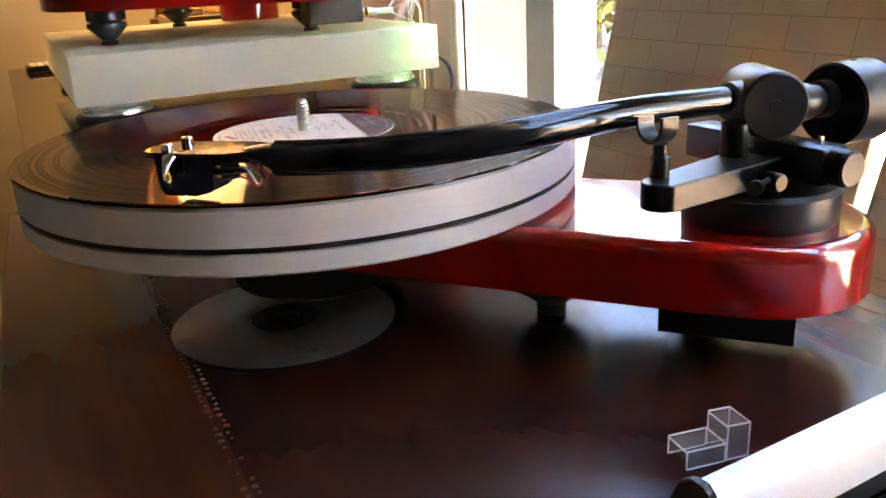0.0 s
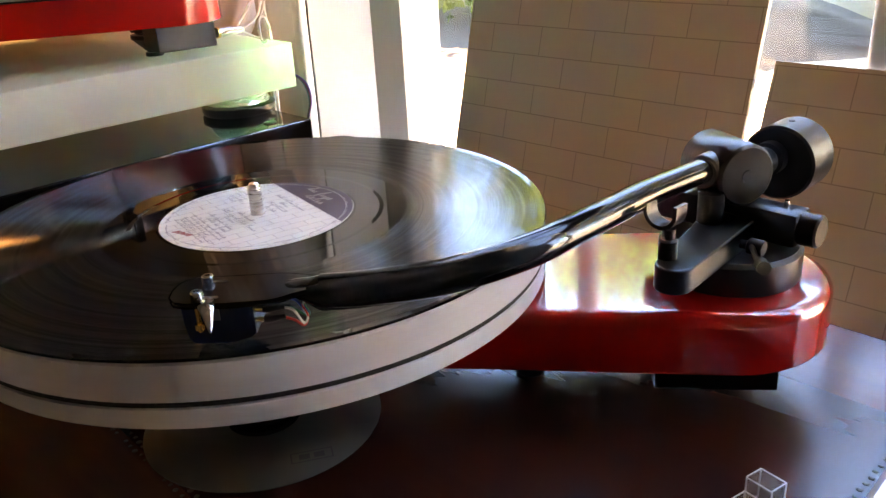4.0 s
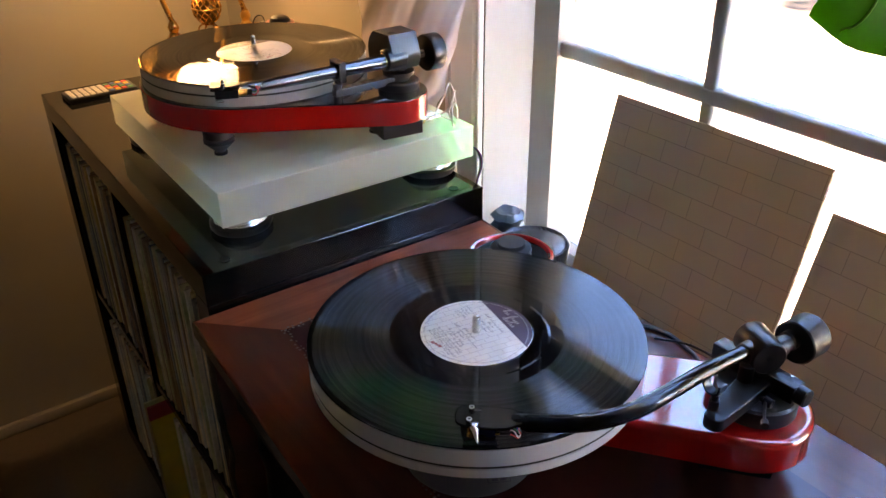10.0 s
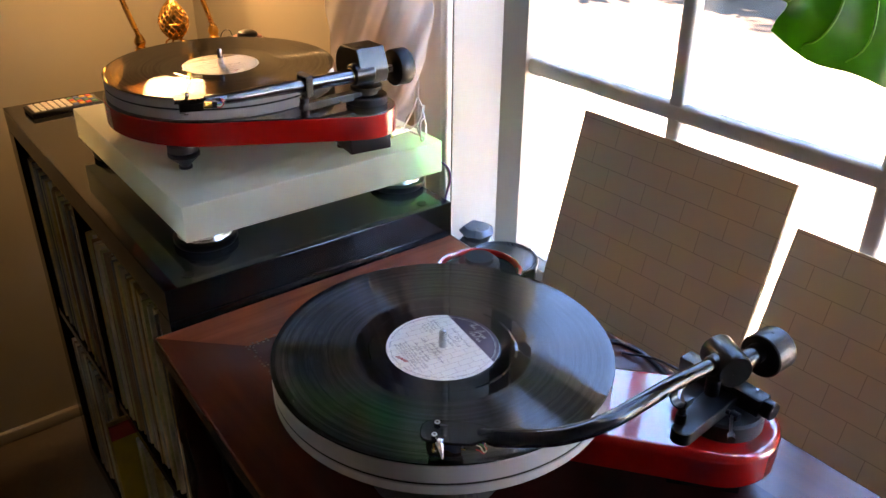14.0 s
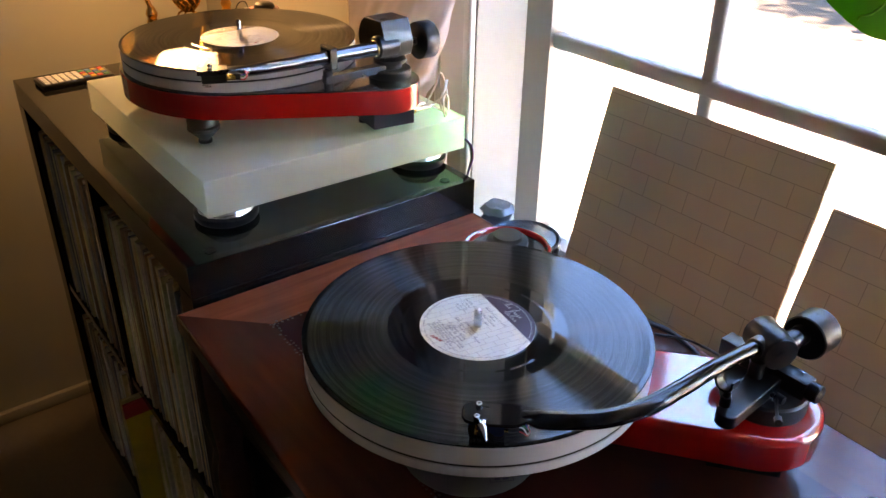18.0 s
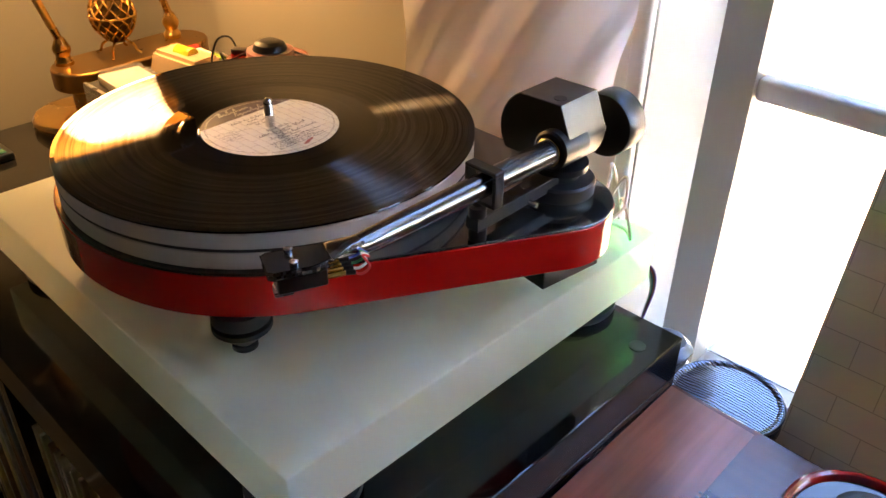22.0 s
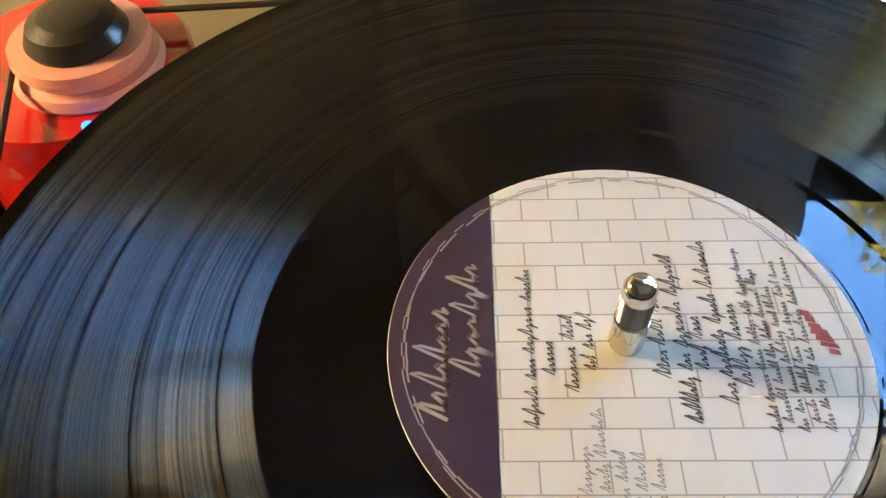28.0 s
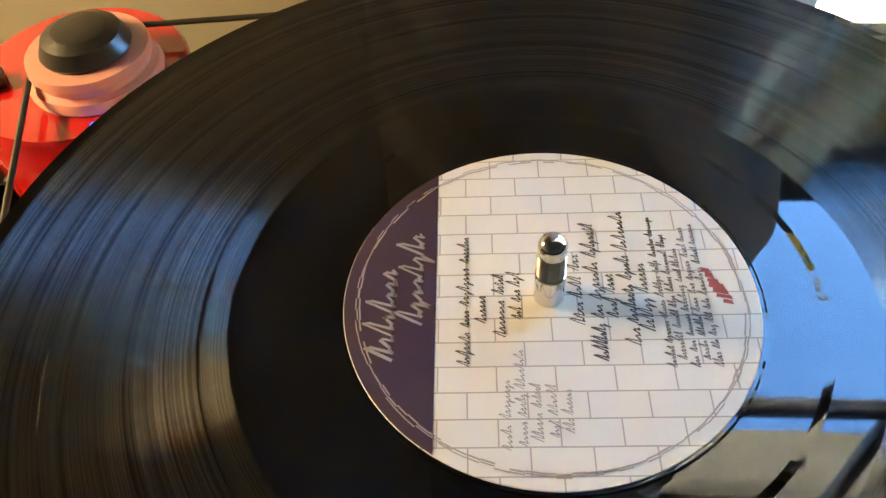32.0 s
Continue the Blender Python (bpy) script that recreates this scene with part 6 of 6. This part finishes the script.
for d in (-1, 1):
    for k in range(12):
        pts = []
        for i in range(25):
            t = 0.04 + 0.92 * i / 24
            a = 2 * math.pi * k / 12 + d * t * 2.6
            r = egg_r(t) * 0.93 + 0.0006
            pts.append((r * math.cos(a), r * math.sin(a), 0.014 + 0.0765 * t))
        tube(pts, 0.0013, 5, True, lat)
part("lattice", lat, BRASS, egg, "gilt crossing lattice", angle=60)
part("band", ring_body(0.0255, 0.0282, 0.0475, 0.0500, 0.0005, 48), BRASS, egg)
part("knob", lathe([(0, 0.0890), (0.004, 0.0900), (0.003, 0.0925), (0.0045, 0.0950), (0, 0.0975)], 16), BRASS, egg)
for k in range(4):
    a = math.pi / 4 + k * math.pi / 2
    c, s = math.cos(a), math.sin(a)
    part("leg", tube(smooth_path([(0.010 * c, 0.010 * s, 0.018), (0.019 * c, 0.019 * s, 0.012), (0.022 * c, 0.022 * s, 0.005), (0.027 * c, 0.027 * s, 0.0016)], 4), 0.0016, 8), BRASS, egg, "curved gilt leg")

# ---- curtain ----
rows = []
NZ, NU = 200, 170
EDGE_Z = (-0.70, 0.05, 0.10, 0.14, 0.22, 0.28, 0.60, 1.60)
EDGE_Y = (0.520, 0.505, 0.483, 0.455, 0.432, 0.421, 0.412, 0.405)


def curtain_edge(z):
    for k in range(len(EDGE_Z) - 1):
        if z <= EDGE_Z[k + 1]:
            f = (z - EDGE_Z[k]) / (EDGE_Z[k + 1] - EDGE_Z[k])
            f = f * f * (3 - 2 * f)
            return EDGE_Y[k] + (EDGE_Y[k + 1] - EDGE_Y[k]) * f
    return EDGE_Y[-1]


for i in range(NZ + 1):
    v = i / NZ
    z = -0.70 + 2.25 * v
    row = []
    for j in range(NU + 1):
        u = j / NU
        y = curtain_edge(z) + (0.648 + 0.05 * max(0.0, 0.25 - z) - curtain_edge(z)) * (1 - u)
        sway = u - 2.2 * (z - 0.2) + 0.04 * math.sin(5.0 * z)
        o = 0.0075 * math.sin(9.0 * sway) + 0.0040 * math.sin(21.0 * sway + 1.0) * (0.4 + 0.6 * u) + 0.0016 * math.sin(43 * sway + 4 * z)
        o += 0.006 * noise.noise(Vector((u * 4 - 5 * z, z * 2.2, 1.7)))
        row.append((0.292 + 0.010 * u + o * 0.9 - 0.012 * (1 - u) ** 4, y + o * 0.3, z))
    rows.append(row)
solid("curtain", sheet(rows), CURTAIN, "sheer pale lilac curtain hanging in folds beside the window", "curtain")

# ---- plug and cables at the rear turntable ----
WIRE = mat("clear_cable", (0.72, 0.70, 0.66), 0.25, vary=0.08, scale=60, coat=0.5)
pc = thing("signal_cable", "pale looped signal cable with silver plugs behind the turntable", "cable", (0.205, 0.380, 0.134))
for dy, dz in ((0.0, 0.0), (0.016, -0.001)):
    p = part("plug", lathe([(0, 0), (0.0046, 0), (0.0046, 0.010), (0.0036, 0.012), (0.0036, 0.026), (0.0022, 0.030), (0, 0.030)], 20, (0, dy, dz), "x"), CHROME, pc, "silver plug")
    part("plug_ring", ring_body(0.0044, 0.0052, 0.0, 0.003, 0.0003, 20, (0, dy, dz), "x"), GOLD, p)
for k, pts in enumerate(([(0.029, 0, 0), (0.045, -0.004, 0.010), (0.058, 0.004, 0.026), (0.066, 0.014, 0.018), (0.060, 0.020, -0.004), (0.064, 0.018, -0.030), (0.068, 0.020, -0.080), (0.070, 0.03, -0.20)],
                         [(0.029, 0.016, 0), (0.046, 0.010, -0.010), (0.052, -0.004, -0.014), (0.040, -0.016, -0.012), (0.046, -0.006, 0.006), (0.064, 0.010, 0.004), (0.072, 0.016, -0.030), (0.074, 0.03, -0.20)],
                         [(0.029, 0.008, 0.002), (0.050, 0.016, 0.020), (0.062, 0.022, 0.032), (0.070, 0.020, 0.012), (0.068, 0.012, -0.020), (0.072, 0.02, -0.070), (0.076, 0.032, -0.20)])):
    part("strand", tube(smooth_path(pts, 7), 0.0013, 8), WIRE, pc, angle=60)

# flat four-colour motor lead over the slab's end
fc = thing("ribbon_cable", "flat ribbon of four coloured wires hanging behind the slab", "cable", (0.276, 0.372, 0.080))
for k, c in enumerate(((0.55, 0.55, 0.56), (0.02, 0.18, 0.20), (0.30, 0.05, 0.08), (0.10, 0.05, 0.28))):
    o = 0.0016 * k
    part("strand", tube(smooth_path([(-0.006, 0.004 - o, 0.002), (0.006, 0.000 - o, 0.001), (0.013 + o * 0.4, -0.006 - o, -0.010), (0.015 + o * 0.3, -0.010 - o * 0.6, -0.028), (0.010, -0.010 - o * 0.4, -0.048), (0.006, -0.006, -0.090), (0.006, 0.0, -0.180)], 6), 0.0009, 8), mat("ribbon_wire", c, 0.4, vary=0.08, scale=80), fc, angle=60)

# ---- fig leaf hanging near the window ----


def leaf(base, tip, face, size_w):
    """A broad fig leaf, widest near its blunt tip: wavy blade, raised ribs and stalk."""
    base, tip, face = Vector(base), Vector(tip), Vector(face).normalized()
    size = (tip - base).length
    ay = (tip - base).normalized()
    az = (face - ay * face.dot(ay)).normalized()
    ax = ay.cross(az)
    m = Matrix((ax, ay, az)).transposed().to_4x4()
    ob = thing("fig_leaf", "large glossy green fig leaf with pale veins near the window", "leaf", base)
    ob.matrix_world = Matrix.Translation(base) @ m

    def half(t):
        return size_w * max(0.0, math.sin(math.pi * min(0.995, max(0.012, t)) ** 1.55)) ** 0.52 * (1 + 0.06 * math.sin(27 * t) + 0.03 * math.sin(11 * t))

    def height(t, s):
        return 0.014 * (1 - s * s) + 0.010 * math.sin(12 * t + 2 * s) * s * s - 0.10 * (t - 0.5) ** 2 * size + 0.0022 * math.sin(34 * t - 7 * abs(s))

    rows = []
    NL, NW = 40, 25
    for i in range(NL):
        t = i / (NL - 1)
        w = half(t)
        rows.append([((2 * j / (NW - 1) - 1) * w, size * t - 0.012 * (1 - abs(2 * j / (NW - 1) - 1)) * 0 + 0.010 * t * abs(2 * j / (NW - 1) - 1), height(t, 2 * j / (NW - 1) - 1)) for j in range(NW)])
    part("blade", sheet(rows, 0.0006), LEAF, ob, angle=80)
    vb = bmesh.new()
    tube([(0, size * t, height(t, 0) + 0.0006) for t in [k / 16 for k in range(17)]], [0.0024 - 0.0019 * k / 16 for k in range(17)], 6, True, vb)
    for k in range(6):
        t0 = 0.08 + 0.14 * k
        for s in (-1, 1):
            pts = []
            for q in range(11):
                f = q / 10
                t = min(0.96, t0 + (0.30 - 0.02 * k) * f ** 1.2)
                ss = s * f * 0.88
                pts.append((ss * half(t), size * t + 0.010 * t * abs(ss), height(t, ss) + 0.0005))
            tube(pts, [0.0017 - 0.0010 * q / 10 for q in range(11)], 5, True, vb)
    tagged(part("vein", vb, VEIN, ob, "pale raised vein branching over the blade", angle=60), kind="stuff")
    part("stalk", tube([(0, 0.004, height(0, 0)), (0.002, -0.03, 0.0), (0.006, -0.07, 0.03)], 0.0028, 8), VEIN, ob)
    return ob


leaf((0.415, -0.185, 0.490), (0.217, -0.130, 0.386), (-0.45, -0.82, 0.30), 0.102)
